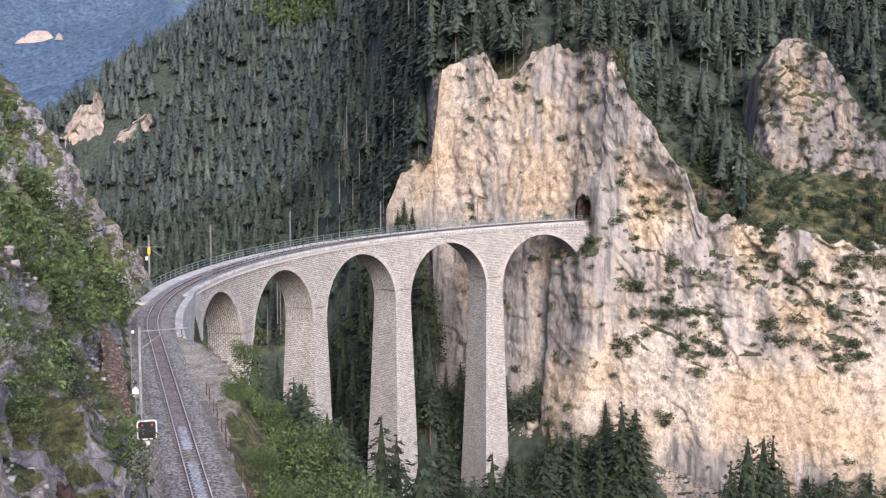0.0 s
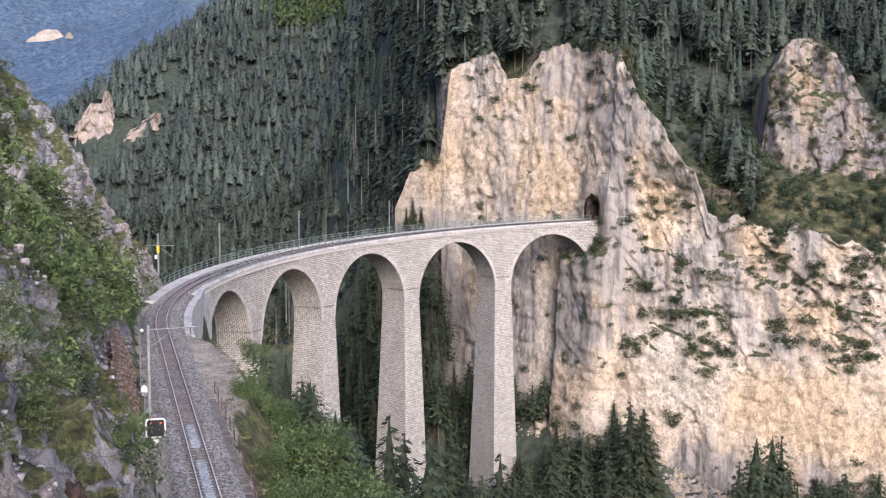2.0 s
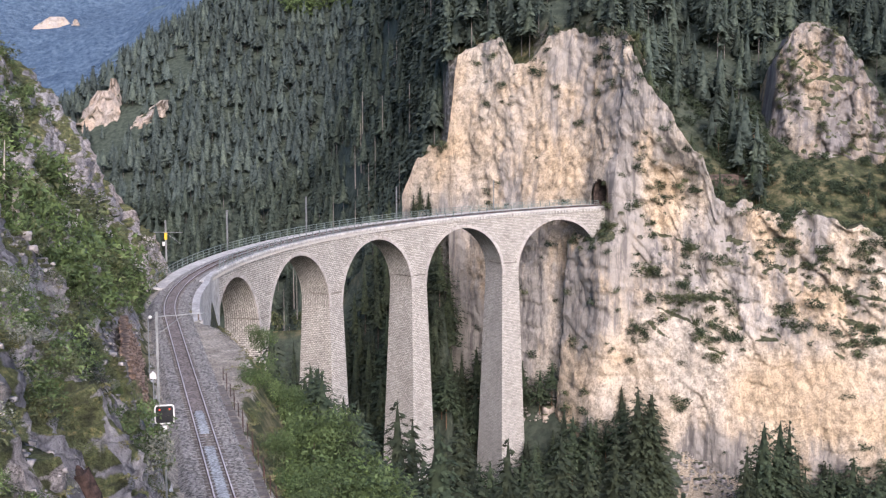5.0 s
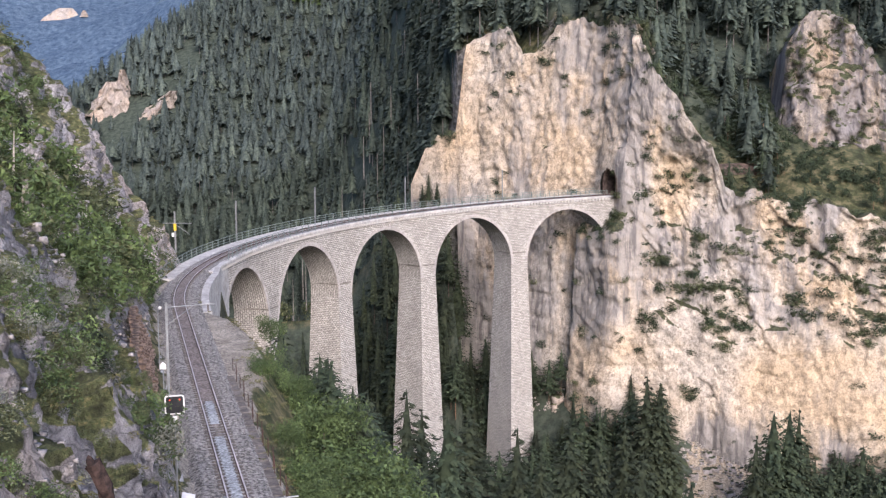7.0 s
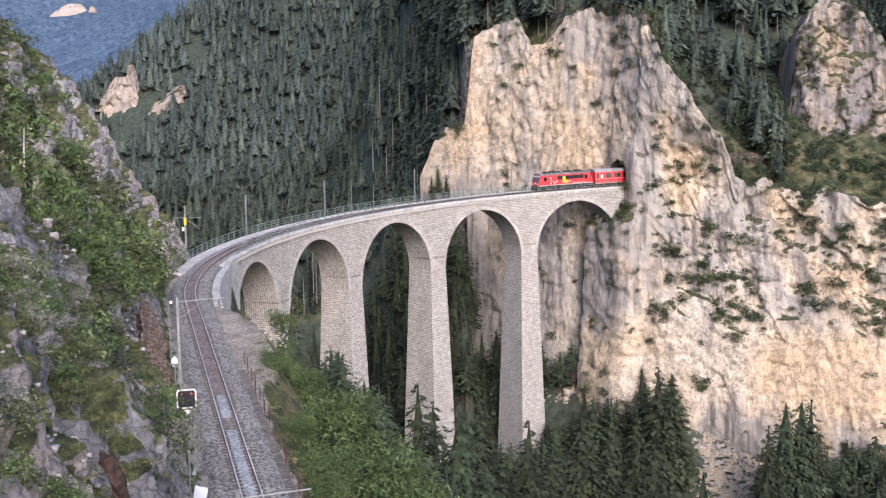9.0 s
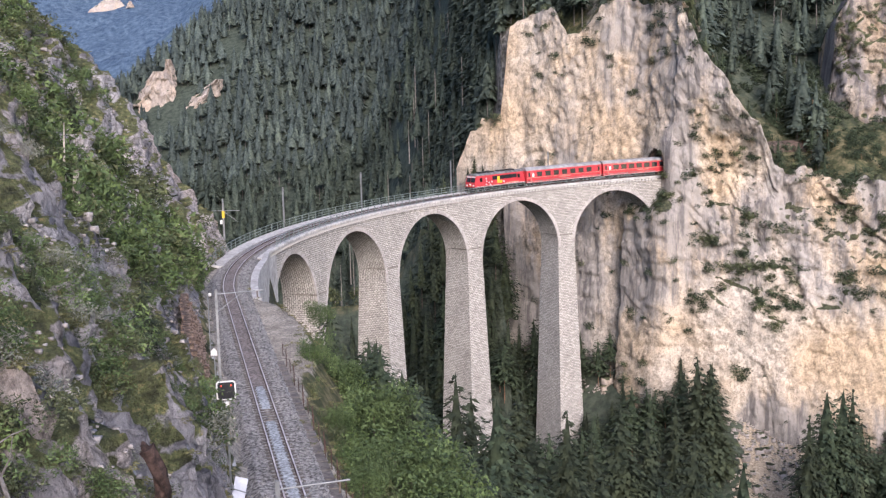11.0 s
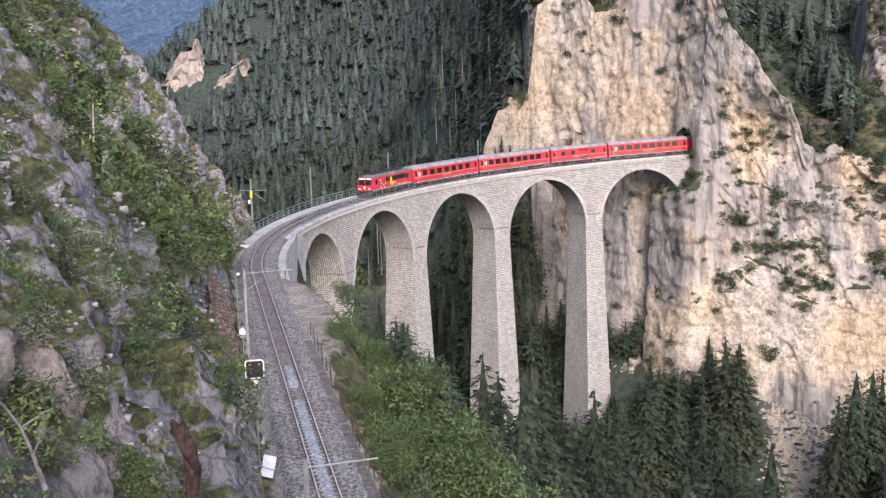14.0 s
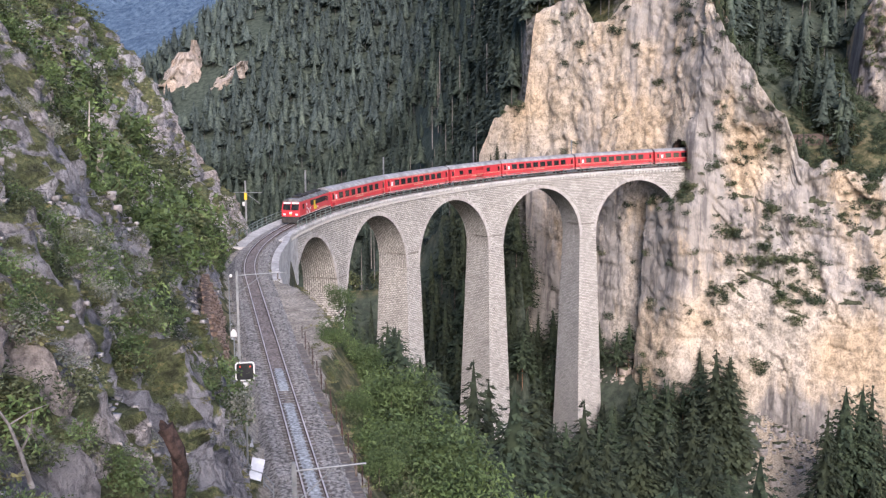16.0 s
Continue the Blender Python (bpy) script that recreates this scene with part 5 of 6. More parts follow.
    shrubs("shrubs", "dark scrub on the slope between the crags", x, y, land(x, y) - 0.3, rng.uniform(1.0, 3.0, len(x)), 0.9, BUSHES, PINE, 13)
    # small trees and scrub along the crown of the wall
    Q = CLIFF_POINTS[-9:-2].reshape(-1, 3)
    sel = (Q[:, 0] > 20) & (Q[:, 0] < 66) & (rng.random(len(Q)) < 0.075)
    q = Q[sel] - (0, 0, 0.6)
    h = rng.uniform(2.0, 6.5, len(q))
    v, f = scatter([t[0] for t in MID_SPRUCE], q, h, h * rng.uniform(1.0, 1.5, len(q)), 51)
    tagged(new("spruces", big_mesh("spruces", v, f, NEEDLES)), "small dark spruces along the crown of the cliff", "trees", kind="stuff")
    sel = (Q[:, 0] > 20) & (Q[:, 0] < 110) & (rng.random(len(Q)) < 0.10)
    q = Q[sel]
    shrubs("shrubs", "low green scrub along the crown of the cliff", q[:, 0], q[:, 1], q[:, 2] - 0.3, rng.uniform(0.8, 2.2, len(q)), 0.8, BUSHES, DULL_LEAVES, 52)
    x, y = rng.uniform(-45, 8, 90), rng.uniform(555, 640, 90)
    shrubs("broadleaf_wood", "light green broad-leaved trees high on the far slope", x, y, land(x, y) + 2, rng.uniform(7, 12, 90), 1.3, BUSHES, LEAVES, 53, "trees")
    # light-leaved wood at the foot of the far slope and by the road
    x, y = rng.uniform(-62, -8, 260), rng.uniform(285, 335, 260)
    shrubs("broadleaf_wood", "lighter broad-leaved trees at the foot of the far slope", x, y, land(x, y), rng.uniform(3.5, 6.5, 260), 1.2, BUSHES, DULL_LEAVES, 11, "trees")


build_shrubs()


# ---------------------------------------------------------------- train
def section(prof, x0, x1, name, material):
    """A closed cross-section (y, z) drawn from x0 to x1."""
    k = len(prof)
    pts = [(x, y, z) for x in (x0, x1) for y, z in prof]
    faces = [(j, (j + 1) % k, k + (j + 1) % k, k + j) for j in range(k)] + [tuple(range(k))[::-1], tuple(range(k, 2 * k))]
    bm = bmesh.new()
    vs = [bm.verts.new(p) for p in pts]
    for f in faces:
        bm.faces.new([vs[i] for i in f])
    bmesh.ops.recalc_face_normals(bm, faces=bm.faces)
    return bm


def bogie(parent, x):
    bm = box(x - 1.55, x + 1.55, -0.98, -0.86, 0.30, 0.62, 0.03)
    box_bm(bm, x - 1.55, x + 1.55, 0.86, 0.98, 0.30, 0.62, 0.03)
    box_bm(bm, x - 0.25, x + 0.25, -0.95, 0.95, 0.35, 0.68)
    b = part("bogie", bm, DARK_STEEL, parent)
    for dx in (-0.95, 0.95):
        for sy in (-0.56, 0.56):
            part("wheel", rod((x + dx, sy - 0.06, 0.37), (x + dx, sy + 0.06, 0.37), 0.37, sides=18), DARK_STEEL, b)


BODY = [(-1.33, 0.62), (-1.33, 2.0), (-1.27, 2.92), (1.27, 2.92), (1.33, 2.0), (1.33, 0.62)]
ROOF_PROF = [(-1.28, 2.90), (-1.22, 3.10), (-0.95, 3.32), (-0.5, 3.46), (0, 3.50), (0.5, 3.46), (0.95, 3.32), (1.22, 3.10), (1.28, 2.90)]


def coach(length, windows, label, first=False, luggage=False):
    top = thing("railway_coach", label, "railway coach", group="coaches of the red train")
    h = length / 2 - 0.35
    part("body", section(BODY, -h, h, "body", RED), RED, top)
    part("roof", section(ROOF_PROF, -h - 0.05, h + 0.05, "roof", ROOF), ROOF, top, "weathered grey roof")
    part("underframe", box(-h + 0.2, h - 0.2, -1.1, 1.1, 0.42, 0.62), DARK_STEEL, top)
    bm = box(-1.8, 0.2, -1.15, 1.15, 0.22, 0.44, 0.03)
    box_bm(bm, 0.7, 2.1, -1.15, 1.15, 0.26, 0.44, 0.03)
    part("equipment_box", bm, DARK_STEEL, top)
    for x in (-h + 2.6, h - 2.6):
        bogie(top, x)
    for sx in (-1, 1):
        part("gangway", box(min(sx * h, sx * (h + 0.33)), max(sx * h, sx * (h + 0.33)), -0.6, 0.6, 0.8, 2.9, 0.04), DARK_RED, top, "dark red gangway bellows")
    for sy in (-1, 1):
        def panel(x0, x1, z0, z1, mat, name, lab="", proud=0.012):
            ya, yb = [sy * (1.33 - max(0, z - 2.0) * 0.065) for z in (z0, z1)]
            bm = bmesh.new()
            o = sy * proud
            pts = [(x0, ya - 0.03 * sy, z0), (x1, ya - 0.03 * sy, z0), (x1, yb - 0.03 * sy, z1), (x0, yb - 0.03 * sy, z1)]
            pts += [(x, y + 0.03 * sy + o, z) for x, y, z in pts]
            vs = [bm.verts.new(p) for p in pts]
            for f in ((0, 1, 2, 3), (4, 5, 6, 7), (0, 1, 5, 4), (1, 2, 6, 5), (2, 3, 7, 6), (3, 0, 4, 7)):
                bm.faces.new([vs[i] for i in f])
            bmesh.ops.recalc_face_normals(bm, faces=bm.faces)
            return part(name, bm, mat, top, lab)
        panel(-h, h, 1.52, 1.585, CREAM, "stripe", "cream line below the windows", 0.006)
        panel(-h, h, 0.66, 0.72, WHITE, "stripe", "thin pale line along the sill", 0.006)
        if first:
            panel(-h + 1.6, h - 1.6, 2.76, 2.82, CREAM, "stripe", "yellow first-class band", 0.006)
        for sx in (-1, 1):
            xa, xb = sorted((sx * (h - 0.25), sx * (h - 1.0)))
            door = panel(xa, xb, 0.75, 2.72, DARK_RED if not luggage else RED, "door", "", 0.01)
            pw = panel(xa + 0.16, xb - 0.16, 1.72, 2.5, GLASS, "door_window", "", 0.02)
            pw.parent = door
            panel(xa - 0.06, xa, 0.75, 2.72, CREAM, "door_rail", "", 0.016)
        if luggage:
            for x in (-3.2, 1.6, 3.9):
                panel(x - 0.45, x + 0.45, 1.78, 2.50, GLASS, "window")
            panel(-1.9, 0.1, 0.72, 2.75, DARK_RED, "sliding_door", "dull red sliding luggage door", 0.02)
        else:
            run = 2 * h - 4.0
            step = run / windows
            for i in range(windows):
                x = -h + 2.0 + (i + 0.5) * step
                fr = panel(x - 0.62, x + 0.62, 1.70, 2.60, DARK_STEEL, "window", "", 0.010)
                gl = panel(x - 0.56, x + 0.56, 1.76, 2.54, GLASS, "pane", "", 0.016)
                gl.parent = fr
            panel(h - 1.75, h - 1.3, 1.72, 2.35, WHITE, "notice", "white panel beside the door", 0.012)
        panel(-1.3, 1.3, 1.27, 1.38, CREAM, "lettering", "unreadable pale lettering bar", 0.006)
    return top


LOCO_ROOF = noisy("sooty_roof", (0.10, 0.10, 0.10), (0.26, 0.255, 0.25), 1.6, 0.75, 0.0)


def locomotive():
    top = thing("locomotive", "red electric locomotive with an advertising panel and grey roof", "locomotive")
    h = 6.3
    nose = [(-1.33, 0.98), (-1.33, 1.9), (-1.25, 3.0), (1.25, 3.0), (1.33, 1.9), (1.33, 0.98)]
    bm = section(nose, -h, h, "body", RED)
    for v in bm.verts:
        if v.co.z > 1.7:
            v.co.x -= math.copysign((v.co.z - 1.7) * 0.33, v.co.x)
    part("body", bm, RED, top)
    rf = section([(-1.26, 2.99), (-1.05, 3.25), (-0.5, 3.36), (0.5, 3.36), (1.05, 3.25), (1.26, 2.99)], -h + 0.4, h - 0.4, "roof", ROOF)
    part("roof", rf, LOCO_ROOF, top, "dark grey roof with electrical gear")
    part("underframe", box(-h - 0.06, h + 0.06, -1.27, 1.27, 0.56, 0.985, 0.03), DARK_STEEL, top)
    for sx in (-1, 1):
        bm = box(min(sx * (h - 0.15), sx * (h + 0.3)), max(sx * (h - 0.15), sx * (h + 0.3)), -1.28, 1.28, 0.10, 0.90, 0.10)
        part("snow_plough", bm, DARK_STEEL, top)
        for sy in (-1, 1):
            def pane(y0, y1, z0, z1, mat, name, lab, proud):
                b = bmesh.new()
                pts = []
                for dx in (-0.05, proud):
                    pts += [(sx * (h - max(0, z - 1.7) * 0.33 + dx), y, z) for y, z in ((y0, z0), (y1, z0), (y1, z1), (y0, z1))]
                vs = [b.verts.new(p) for p in pts]
                for f in ((0, 1, 2, 3), (4, 5, 6, 7), (0, 1, 5, 4), (1, 2, 6, 5), (2, 3, 7, 6), (3, 0, 4, 7)):
                    b.faces.new([vs[i] for i in f])
                bmesh.ops.recalc_face_normals(b, faces=b.faces)
                return part(name, b, mat, top, lab)
            a, c = sorted((sy * 0.08, sy * 1.14))
            pane(a, c, 1.90, 2.68, GLASS, "windscreen", "", 0.02)
            pane(a, c, 2.74, 2.92, WHITE, "visor", "pale strip above the windscreen", 0.02)
            pane(*sorted((sy * 0.72, sy * 1.06)), 1.18, 1.42, WHITE, "headlight", "white round-cornered headlight", 0.05)
        pane(-0.2, 0.2, 1.36, 1.66, WHITE, "emblem", "pale emblem without lettering", 0.02)
        pane(-0.12, 0.12, 1.16, 1.32, YELLOW, "emblem", "yellow emblem without lettering", 0.02)
    for x in (-3.4, 3.4):
        bogie(top, x)
    part("battery_box", box(-1.4, 1.4, -1.15, 1.15, 0.28, 0.56, 0.03), DARK_STEEL, top)
    for sy in (-1, 1):
        def flat(x0, x1, z0, z1, mat, name, lab):
            a, b = sorted((sy * 1.2, sy * (1.343 if name != "sign_shape" else 1.352)))
            return part(name, box(x0, x1, a, b, z0, z1), mat, top, lab)
        flat(-4.2, 1.9, 2.02, 2.72, BLACK, "panel", "black advertising panel")
        flat(0.1, 0.75, 1.35, 2.6, YELLOW, "sign_shape", "tall yellow advertising shape")
        flat(-0.5, 0.1, 1.3, 1.8, YELLOW, "sign_shape", "small yellow advertising shape")
        for i, (x, z) in enumerate(((3.5, 2.25), (3.4, 1.75), (2.8, 1.5), (3.5, 1.2), (2.5, 1.1), (2.1, 1.6), (-0.9, 1.45))):
            flat(x - 0.14, x + 0.14, z, z + 0.26, WHITE, "sign_shape", "small white advertising mark")
        flat(-4.6, -1.4, 1.15, 1.28, CREAM, "lettering", "unreadable pale lettering bar")
        flat(4.45, 5.05, 1.9, 2.6, GLASS, "side_window", "")
        flat(-5.05, -4.45, 1.9, 2.6, GLASS, "side_window", "")
        flat(-6.2, 6.2, 1.0, 1.06, WHITE, "stripe", "pale line along the sill")
    for x in (-3.6, -1.2, 1.4, 3.6):
        part("roof_box", box(x - 0.75, x + 0.75, -0.55, 0.55, 3.32, 3.60, 0.04), DARK_STEEL, top)
    for x, up in ((-2.6, 1.05), (2.6, 0.28)):
        bm = rod((x - 0.8, -0.45, 3.5), (x + 0.5, -0.3, 3.5 + up * 0.55), 0.03)
        rod((x - 0.8, 0.45, 3.5), (x + 0.5, 0.3, 3.5 + up * 0.55), 0.03, bm=bm)
        rod((x + 0.5, -0.3, 3.5 + up * 0.55), (x - 0.4, -0.5, 3.5 + up), 0.025, bm=bm)
        rod((x + 0.5, 0.3, 3.5 + up * 0.55), (x - 0.4, 0.5, 3.5 + up), 0.025, bm=bm)
        rod((x - 0.4, -0.8, 3.5 + up), (x - 0.4, 0.8, 3.5 + up), 0.035, bm=bm)
        part("pantograph", bm, DARK_STEEL, top)
    return top


LOCO = locomotive()
COACHES = [(18.5, coach(18.5, 7, "red passenger coach with seven dark windows and a grey roof")),
           (18.5, coach(18.5, 8, "red first-class coach with a yellow band above its windows", first=True)),
           (14.0, coach(14.0, 0, "short red luggage van with few windows", luggage=True)),
           (18.5, coach(18.5, 8, "red passenger coach with eight dark windows and a grey roof")),
           (18.5, coach(18.5, 8, "red passenger coach with eight dark windows and a grey roof")),
           (18.5, coach(18.5, 8, "red passenger coach at the tail of the train"))]


# ---------------------------------------------------------------- beside the track
def build_signal():
    x, y = near_line(9.99, 62.0)
    z = float(land(x, y))
    top = thing("railway_signal", "black square railway signal with a white border and red lamps", "signal", pose(x, y, z, 0, 0, 12))
    hz = 66.71 - z
    part("post", rod((0, 0.1, -0.3), (0, 0.1, hz), 0.06), GALVANISED, top)
    border = part("border", box(-0.52, 0.52, -0.02, 0.04, hz - 0.52, hz + 0.52, 0.02), WHITE, top, "white border")
    bm = box(-0.52, 0.52, -0.02, 0.04, hz - 0.52, hz + 0.52)
    es = [e for e in bm.edges if abs(e.verts[0].co.y - e.verts[1].co.y) > 0.03]
    bmesh.ops.bevel(bm, geom=es, offset=0.16, segments=4, affect="EDGES", profile=0.5)
    bm.to_mesh(border.data)
    bm.free()
    bm = box(-0.45, 0.45, -0.05, -0.015, hz - 0.45, hz + 0.45)
    es = [e for e in bm.edges if abs(e.verts[0].co.y - e.verts[1].co.y) > 0.03]
    bmesh.ops.bevel(bm, geom=es, offset=0.12, segments=4, affect="EDGES", profile=0.5)
    board = part("board", bm, BLACK, top)
    glow, n, l, b = nodes_of("red_signal_lamp")
    b.inputs["Base Color"].default_value = (0.5, 0.05, 0.03, 1)
    b.inputs["Emission Color"].default_value = (1.0, 0.12, 0.06, 1)
    b.inputs["Emission Strength"].default_value = 0.25
    for dx in (-0.25, 0.27):
        part("lamp", rod((dx, -0.06, hz + 0.28), (dx, -0.09, hz + 0.28), 0.045, sides=16), glow, board, "lit red lamp")
    part("number_plate", box(-0.12, 0.12, -0.03, 0.03, hz - 0.85, hz - 0.62, 0.01), WHITE, top, "small white plate")
    part("ladder", box(-0.22, -0.19, 0.12, 0.16, 0, hz - 0.6), GALVANISED, top)


build_signal()


SHEET = noisy("pale_sheet_metal", (0.42, 0.44, 0.48), (0.58, 0.60, 0.64), 1.5, 0.45, 0.0, metal=0.3)
BLUE_GRAVEL = noisy("pale_bluish_gravel", (0.17, 0.18, 0.182), (0.50, 0.525, 0.535), 5.0, 0.9, 0.8, 0.05)


def build_trackside():
    # low concrete kerb and cable trough on the hill side
    k = thing("cable_trough", "pale concrete cable trough beside the track", "trough")
    for i in range(34):
        s = 166 + i * 1.55
        bm = box(-0.74, 0.74, -0.22, 0.22, -0.5, 0.16, 0.02)
        bm.transform(station(s, 2.95, -0.50))
        part("slab", bm, CONCRETE, k)
    for s0, s1 in ((183.5, 189.5), (192.5, 240)):
        part("pale_gravel", sweep([(-0.36, -0.16), (-0.24, -0.105), (0.24, -0.105), (0.36, -0.16)], s0, s1, 0.7, "pale_gravel", BLUE_GRAVEL), None, k)
    # plank-edged path on the outer side, with a rusty fence
    p = thing("edge_walk", "dark timber walkway along the outer edge", "walkway")
    for i in range(30):
        s = 176 + i * 1.6
        bm = box(-0.78, 0.78, -0.34, 0.34, -0.05, 0.05, 0.015)
        bm.transform(station(s, -2.3, -0.42))
        part("plank", bm, SLEEPER, p)
    f = thing("fence", "rusty steel post fence along the outer edge", "fence")
    for i in range(30):
        s = 173 + i * 1.9
        bm = rod((0, 0, -0.6), (0.02, 0, 1.15), 0.035, sides=6)
        bm.transform(station(s, -2.8 - 0.1 * math.sin(i * 2.1), -0.62))
        part("post", bm, RUST, f)
    for h in (0.45, 0.95):
        prof = [(-2.81, -0.62 + h), (-2.79, -0.62 + h), (-2.80, -0.60 + h)]
        part("wire", sweep(prof, 173, 228, 1.9, "wire", RUST), None, f)
    # lamp on a short pole, white hut-shaped sign, grey box by the track
    x, y = near_line(10.64, 96.0)
    z = float(land(x, y))
    lamp = thing("track_lamp", "white lamp on a short steel pole", "lamp", pose(x, y, z))
    part("pole", rod((0, 0, -0.4), (0, 0, 66.34 - z), 0.05), GALVANISED, lamp)
    bm = bmesh.new()
    bmesh.ops.create_uvsphere(bm, u_segments=14, v_segments=10, radius=0.15, matrix=pose(0.16, 0, 66.34 - z))
    part("lamp_head", bm, WHITE, lamp)
    x, y = near_line(10.48, 76.0)
    z = float(land(x, y))
    sg = thing("marker_board", "small white house-shaped marker board on a post", "sign", pose(x, y, z))
    zb = 65.6 - z
    bm = bmesh.new()
    pts = [(-0.2, -0.03, zb), (0.2, -0.03, zb), (0.2, -0.03, zb + 0.3), (0, -0.03, zb + 0.5), (-0.2, -0.03, zb + 0.3)]
    va = [bm.verts.new(q) for q in pts]
    vb = [bm.verts.new((a, b + 0.06, c)) for a, b, c in pts]
    bm.faces.new(va)
    bm.faces.new(vb[::-1])
    for i in range(5):
        bm.faces.new([va[i], vb[i], vb[(i + 1) % 5], va[(i + 1) % 5]])
    part("board", bm, WHITE, sg)
    part("post", rod((0, 0.06, -0.4), (0, 0.06, zb + 0.2), 0.04), GALVANISED, sg)
    gx, gy = line_xy(207.0, 3.1)
    g = thing("stair_guard", "tilted pale sheet-metal guard with a handrail beside the track", "guard", pose(float(gx), float(gy), float(rail_z(207.0)) - 0.35, 0, 0, 14))
    bm = box(-0.36, 0.36, -0.03, 0.03, 0, 1.3, 0.01)
    bm.transform(pose(0, 0, 0.35, -28, 18, 0))
    part("sheet", bm, SHEET, g, "pale sheet-metal panel")
    for a, b in (((-0.45, -0.2, -0.4), (-0.4, -0.1, 1.2)), ((0.5, -0.4, -0.4), (0.5, -0.4, 0.9)), ((0.9, -1.6, -0.4), (0.9, -1.6, 0.7)), ((-0.4, -0.1, 1.2), (0.5, -0.4, 0.9)), ((0.5, -0.4, 0.9), (0.9, -1.6, 0.7)), ((0.5, -0.4, 0.4), (0.9, -1.6, 0.2))):
        part("handrail", rod(a, b, 0.03, sides=6), GALVANISED, g)
    bm = box(-0.1, 1.2, -1.2, 0.3, -0.9, -0.16, 0.05)
    part("base", bm, CONCRETE, g, "worn concrete slab")


build_trackside()


def limb(points, radii, sides, seed):
    """A crooked round branch through the points."""
    rng = np.random.default_rng(seed)
    bm = bmesh.new()
    rings = []
    for i, (p, r) in enumerate(zip(points, radii)):
        q = Vector(points[min(i + 1, len(points) - 1)]) - Vector(points[max(i - 1, 0)])
        m = Matrix.Translation(p) @ q.to_track_quat("Z", "Y").to_matrix().to_4x4()
        rings.append([bm.verts.new(m @ Vector((r * rng.uniform(0.75, 1.25) * math.cos(6.283 * j / sides), r * rng.uniform(0.75, 1.25) * math.sin(6.283 * j / sides), rng.uniform(-0.3, 0.3) * r))) for j in range(sides)])
    for a, b in zip(rings[:-1], rings[1:]):
        for j in range(sides):
            bm.faces.new([a[j], a[(j + 1) % sides], b[(j + 1) % sides], b[j]])
    bm.faces.new(rings[0][::-1])
    bm.faces.new(rings[-1])
    bmesh.ops.recalc_face_normals(bm, faces=bm.faces)
    return bm


DARK_WOOD = noisy("rotten_dark_wood", (0.022, 0.014, 0.012), (0.085, 0.052, 0.042), 5.0, 0.95, 0.9, 0.05)


def build_deadwood():
    st = thing("tree_stump", "dark reddish broken tree stump leaning from the rock", "stump")
    part("trunk", limb([(-7.75, 32.5, 70.2), (-7.64, 32.35, 71.1), (-7.72, 32.25, 71.7), (-7.88, 32.2, 72.15), (-8.0, 32.2, 72.4)], [0.18, 0.22, 0.23, 0.22, 0.25], 14, 3), DARK_WOOD, st)
    part("splinter", limb([(-8.0, 32.2, 72.3), (-8.1, 32.22, 72.5), (-8.14, 32.25, 72.62)], [0.15, 0.11, 0.03], 8, 4), DARK_WOOD, st)
    br = thing("dead_branch", "bare grey dead branch lying on the slope", "branch")
    part("stem", limb([(-10.3, 27.8, 72.2), (-10.7, 28.2, 73.0), (-11.1, 28.6, 73.6), (-11.6, 28.9, 74.1), (-12.2, 29.2, 74.5)], [0.06, 0.052, 0.046, 0.034, 0.02], 8, 5), PALE_BARK, br)
    part("twig", limb([(-10.7, 28.2, 73.0), (-10.45, 28.3, 73.5), (-10.4, 28.4, 74.0)], [0.028, 0.02, 0.01], 6, 6), PALE_BARK, br)
    part("twig", limb([(-11.1, 28.6, 73.6), (-10.6, 28.9, 73.9), (-10.2, 29.2, 74.0)], [0.028, 0.018, 0.008], 6, 7), PALE_BARK, br)
    sn = thing("dead_snag", "pale broken dead trunk on the hillside", "snag")
    part("trunk", limb([(-22.6, 76.6, 75.4), (-22.6, 76.5, 76.6), (-22.55, 76.5, 77.9)], [0.28, 0.24, 0.2], 9, 8), PALE_WOOD, sn)
    ss = thing("dead_tree", "thin bare dead tree on the hillside", "tree")
    part("trunk", limb([(-23.3, 76.8, 76.0), (-23.35, 76.8, 78.5), (-23.2, 76.8, 81.0)], [0.09, 0.07, 0.03], 7, 9), PALE_WOOD, ss)


PALE_WOOD = noisy("bleached_wood", (0.30, 0.26, 0.22), (0.52, 0.47, 0.41), 4.0, 0.9, 0.3)
build_deadwood()


def build_boulders():
    """Fallen blocks on the scree and along the foot of the cliff."""
    rng = np.random.default_rng(31)
    n = 1500
    y = rng.uniform(118, 224, n)
    x = y * rng.uniform(0.27, 0.36, n)
    wide = rng.random(n) < 0.35
    x = np.where(wide, rng.uniform(20, 110, n), x)
    y = np.where(wide, cliff_y(x) - rng.uniform(1, 9, n), y)
    c = np.stack([x, y, land(x, y)], -1)
    size = rng.uniform(0.12, 0.5, n) * np.where(rng.random(n) > 0.93, 2.6, 1.0)
    cube = np.array([(a, b, d) for a in (-1, 1) for b in (-1, 1) for d in (-1, 1)], float)
    quads = np.array([(0, 1, 3, 2), (4, 6, 7, 5), (0, 4, 5, 1), (2, 3, 7, 6), (0, 2, 6, 4), (1, 5, 7, 3)])
    v = cube[None] * rng.uniform(0.45, 1.15, (n, 8, 3)) * size[:, None, None] + c[:, None]
    f = quads[None] + (np.arange(n) * 8)[:, None, None]
    tagged(new("boulders", big_mesh("boulders", v.reshape(-1, 3), f.reshape(-1, 4), PALE_ROCK)), "fallen pale boulders on the scree", "boulders", kind="stuff")


build_boulders()



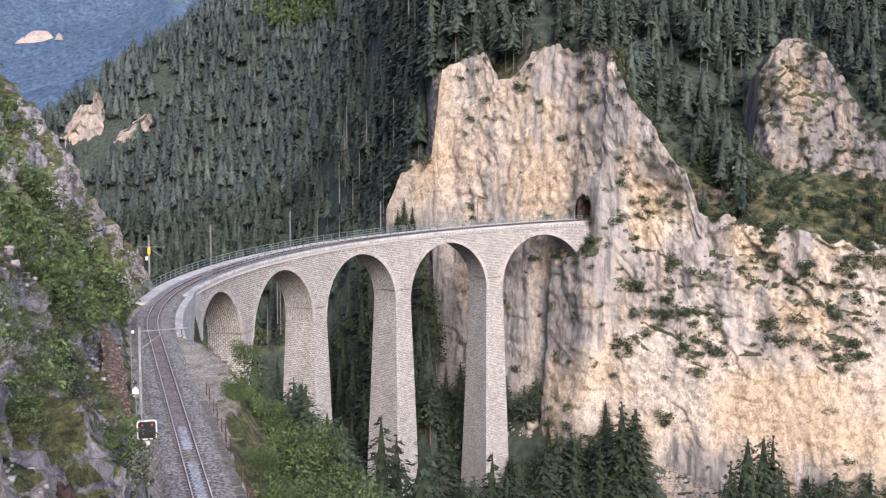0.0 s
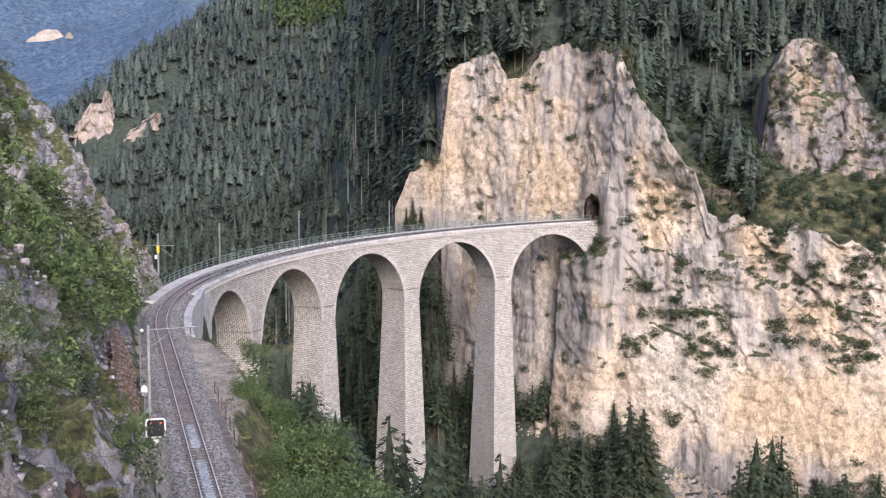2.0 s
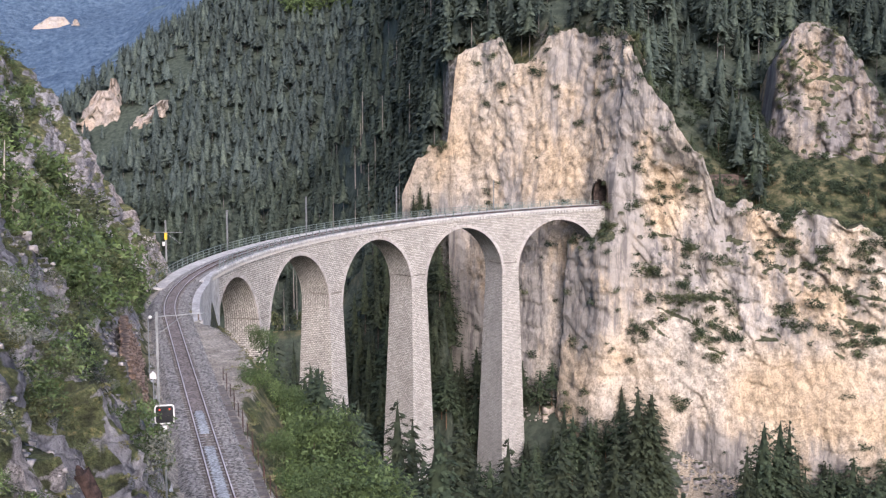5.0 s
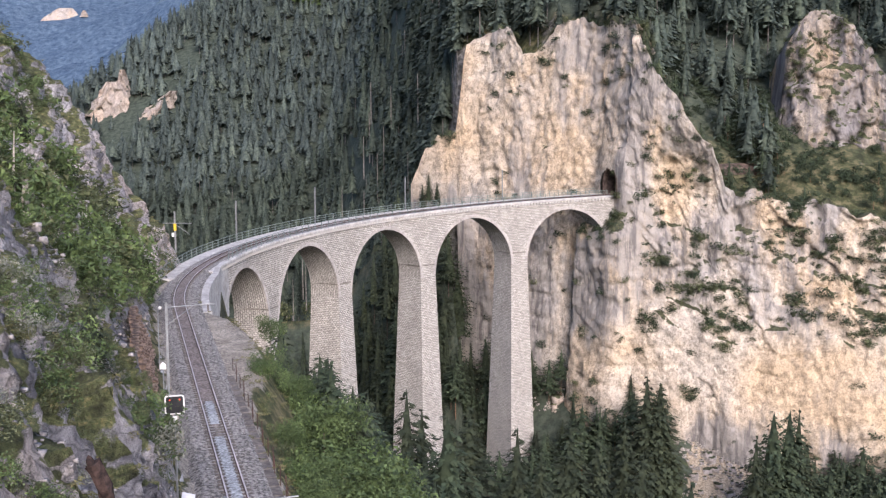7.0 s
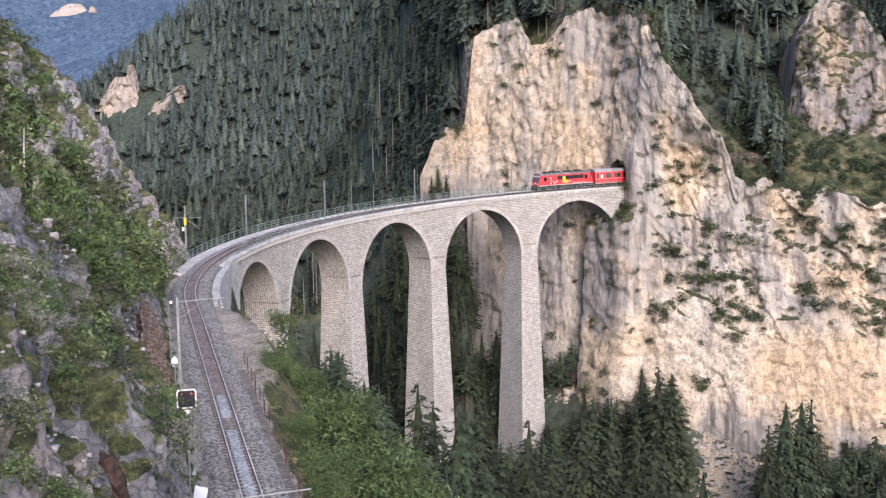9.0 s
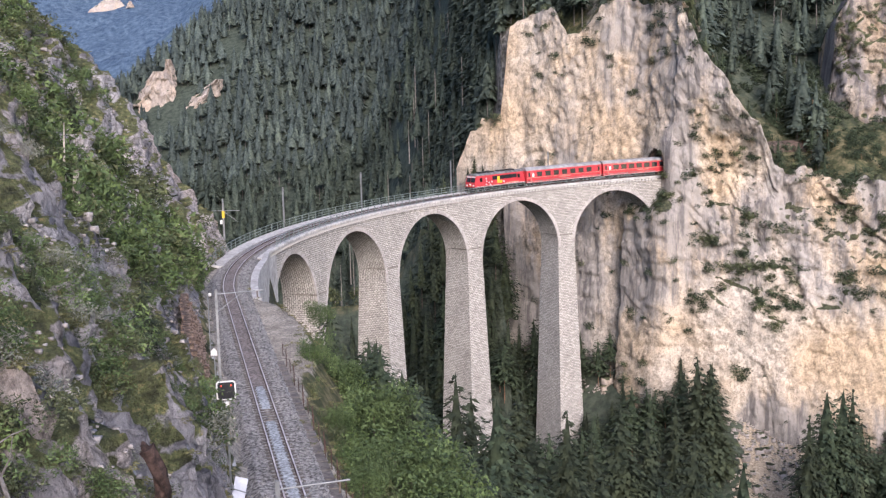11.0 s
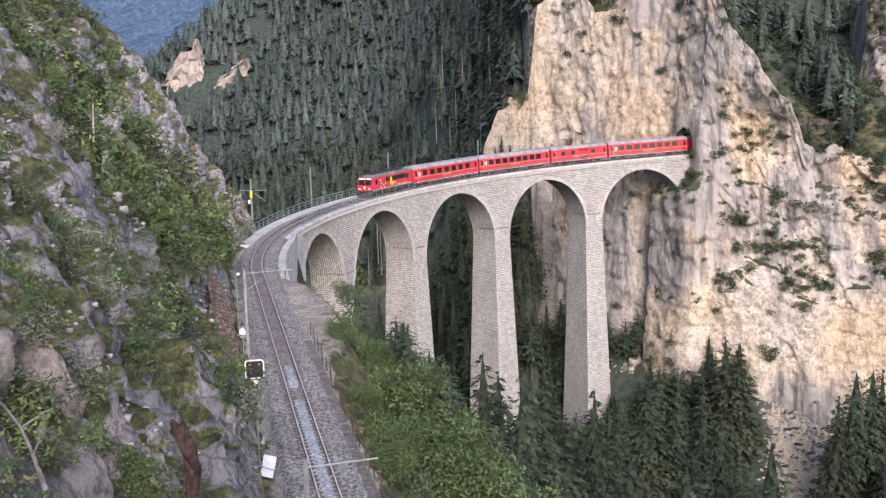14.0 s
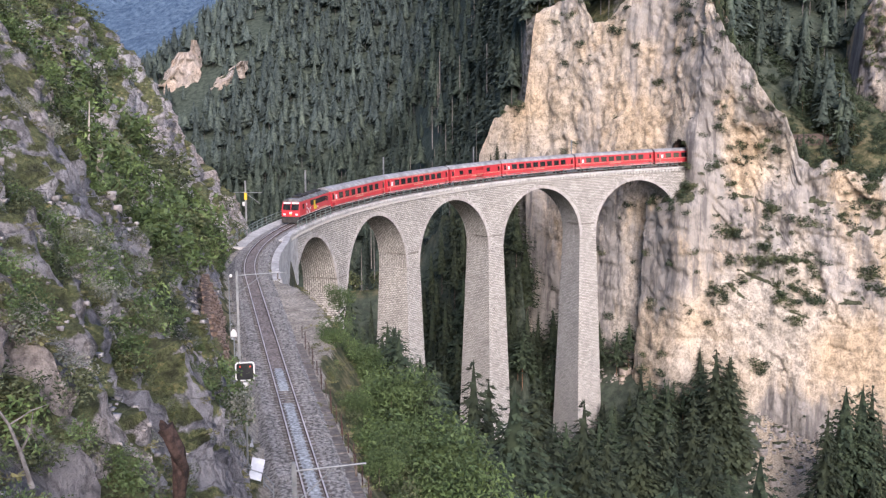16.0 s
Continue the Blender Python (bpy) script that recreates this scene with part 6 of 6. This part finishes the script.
def build_hill_stones():
    """Broken pale stones and slabs between the scrub above the track."""
    rng = np.random.default_rng(61)
    P, S, H = HILL_POINTS.reshape(-1, 3), HILL_S.ravel(), HILL_H.ravel()
    bare = (fbm(S / 4.0, H / 4.0, 52.0, 3) > 0.50) * (S > 120) * (H > 1.5) * (P[:, 0] > -0.44 * P[:, 1] - 2) * (P[:, 1] > 20) * 1.0
    n = 2600
    c = P[rng.choice(len(P), n, replace=False, p=bare / bare.sum())]
    size = rng.uniform(0.04, 0.13, n) * np.where(rng.random(n) > 0.93, 1.8, 1.0) * np.where(c[:, 1] > 70, 1.5, 1.0)
    cube = np.array([(a, b, d) for a in (-1, 1) for b in (-1, 1) for d in (-1, 1)], float)
    quads = np.array([(0, 1, 3, 2), (4, 6, 7, 5), (0, 4, 5, 1), (2, 3, 7, 6), (0, 2, 6, 4), (1, 5, 7, 3)])
    v = cube[None] * rng.uniform(0.4, 1.2, (n, 8, 3)) * size[:, None, None] * (1.25, 1.1, 0.8) + c[:, None]
    f = quads[None] + (np.arange(n) * 8)[:, None, None]
    tagged(new("stones", big_mesh("stones", v.reshape(-1, 3), f.reshape(-1, 4), HILL_STONE)), "broken pale stones lying on the rocky hillside", "stones", kind="stuff")


HILL_STONE = noisy("broken_pale_stone", (0.20, 0.185, 0.18), (0.50, 0.455, 0.43), 2.4, 0.95, 0.5, 0.05, large=0.4, island=0.5)
build_hill_stones()


def build_dry_wall():
    """Layered rust-brown blocks in the cut beside the track."""
    rng = np.random.default_rng(19)
    wall = thing("retaining_wall", "rough dry-stone wall of rust-brown blocks in the rock cut", "wall")
    shapes = []
    for k in range(5):
        bm = box(-0.5, 0.5, -0.3, 0.3, -0.19, 0.19)
        for v in bm.verts:
            v.co += Vector((rng.uniform(-0.08, 0.05), rng.uniform(-0.1, 0.08), rng.uniform(-0.05, 0.03)))
        me = bpy.data.meshes.new("block")
        bm.to_mesh(me)
        bm.free()
        me.materials.append(RUST_STONE)
        shapes.append(me)
    for row in range(12):
        s = 165.5 + rng.uniform(0, 0.8)
        while s < 189 - 0.5 * row:
            wide = rng.uniform(0.55, 1.25)
            ob = part("block", shapes[rng.integers(0, 5)], None, wall)
            ob.matrix_basis = station(s + wide / 2, 3.55 + 0.13 * row + rng.uniform(-0.16, 0.1), -0.45 + 0.39 * row) @ pose(0, 0, 0, rng.uniform(-4, 4), rng.uniform(-3, 3), rng.uniform(-7, 7)) @ Matrix.Diagonal((wide, 1, rng.uniform(0.8, 1.02), 1))
            s += wide


RUST_STONE = noisy("rust_brown_stone", (0.070, 0.048, 0.038), (0.36, 0.255, 0.19), 1.8, 0.95, 0.6, 0.05, large=0.5)
build_dry_wall()


def motions():
    speed = 12.59
    times = [0.5 * i for i in range(33)]

    def place(s, length):
        a, b = on_line(s + length * 0.33, 0, 0), on_line(s - length * 0.33, 0, 0)
        c = (a + b) / 2
        return pose(*c, 0, math.degrees(math.atan(GRADE)), math.degrees(math.atan2(a[1] - b[1], a[0] - b[0])))

    def tail(t):
        return 6.75 + speed * (t - 9.0)

    walk(LOCO, [(t, place(tail(t) + 6.75, 13.0)) for t in times])
    back = 0.0
    for length, ob in COACHES:
        walk(ob, [(t, place(tail(t) - back - length / 2, length)) for t in times])
        back += length


motions()
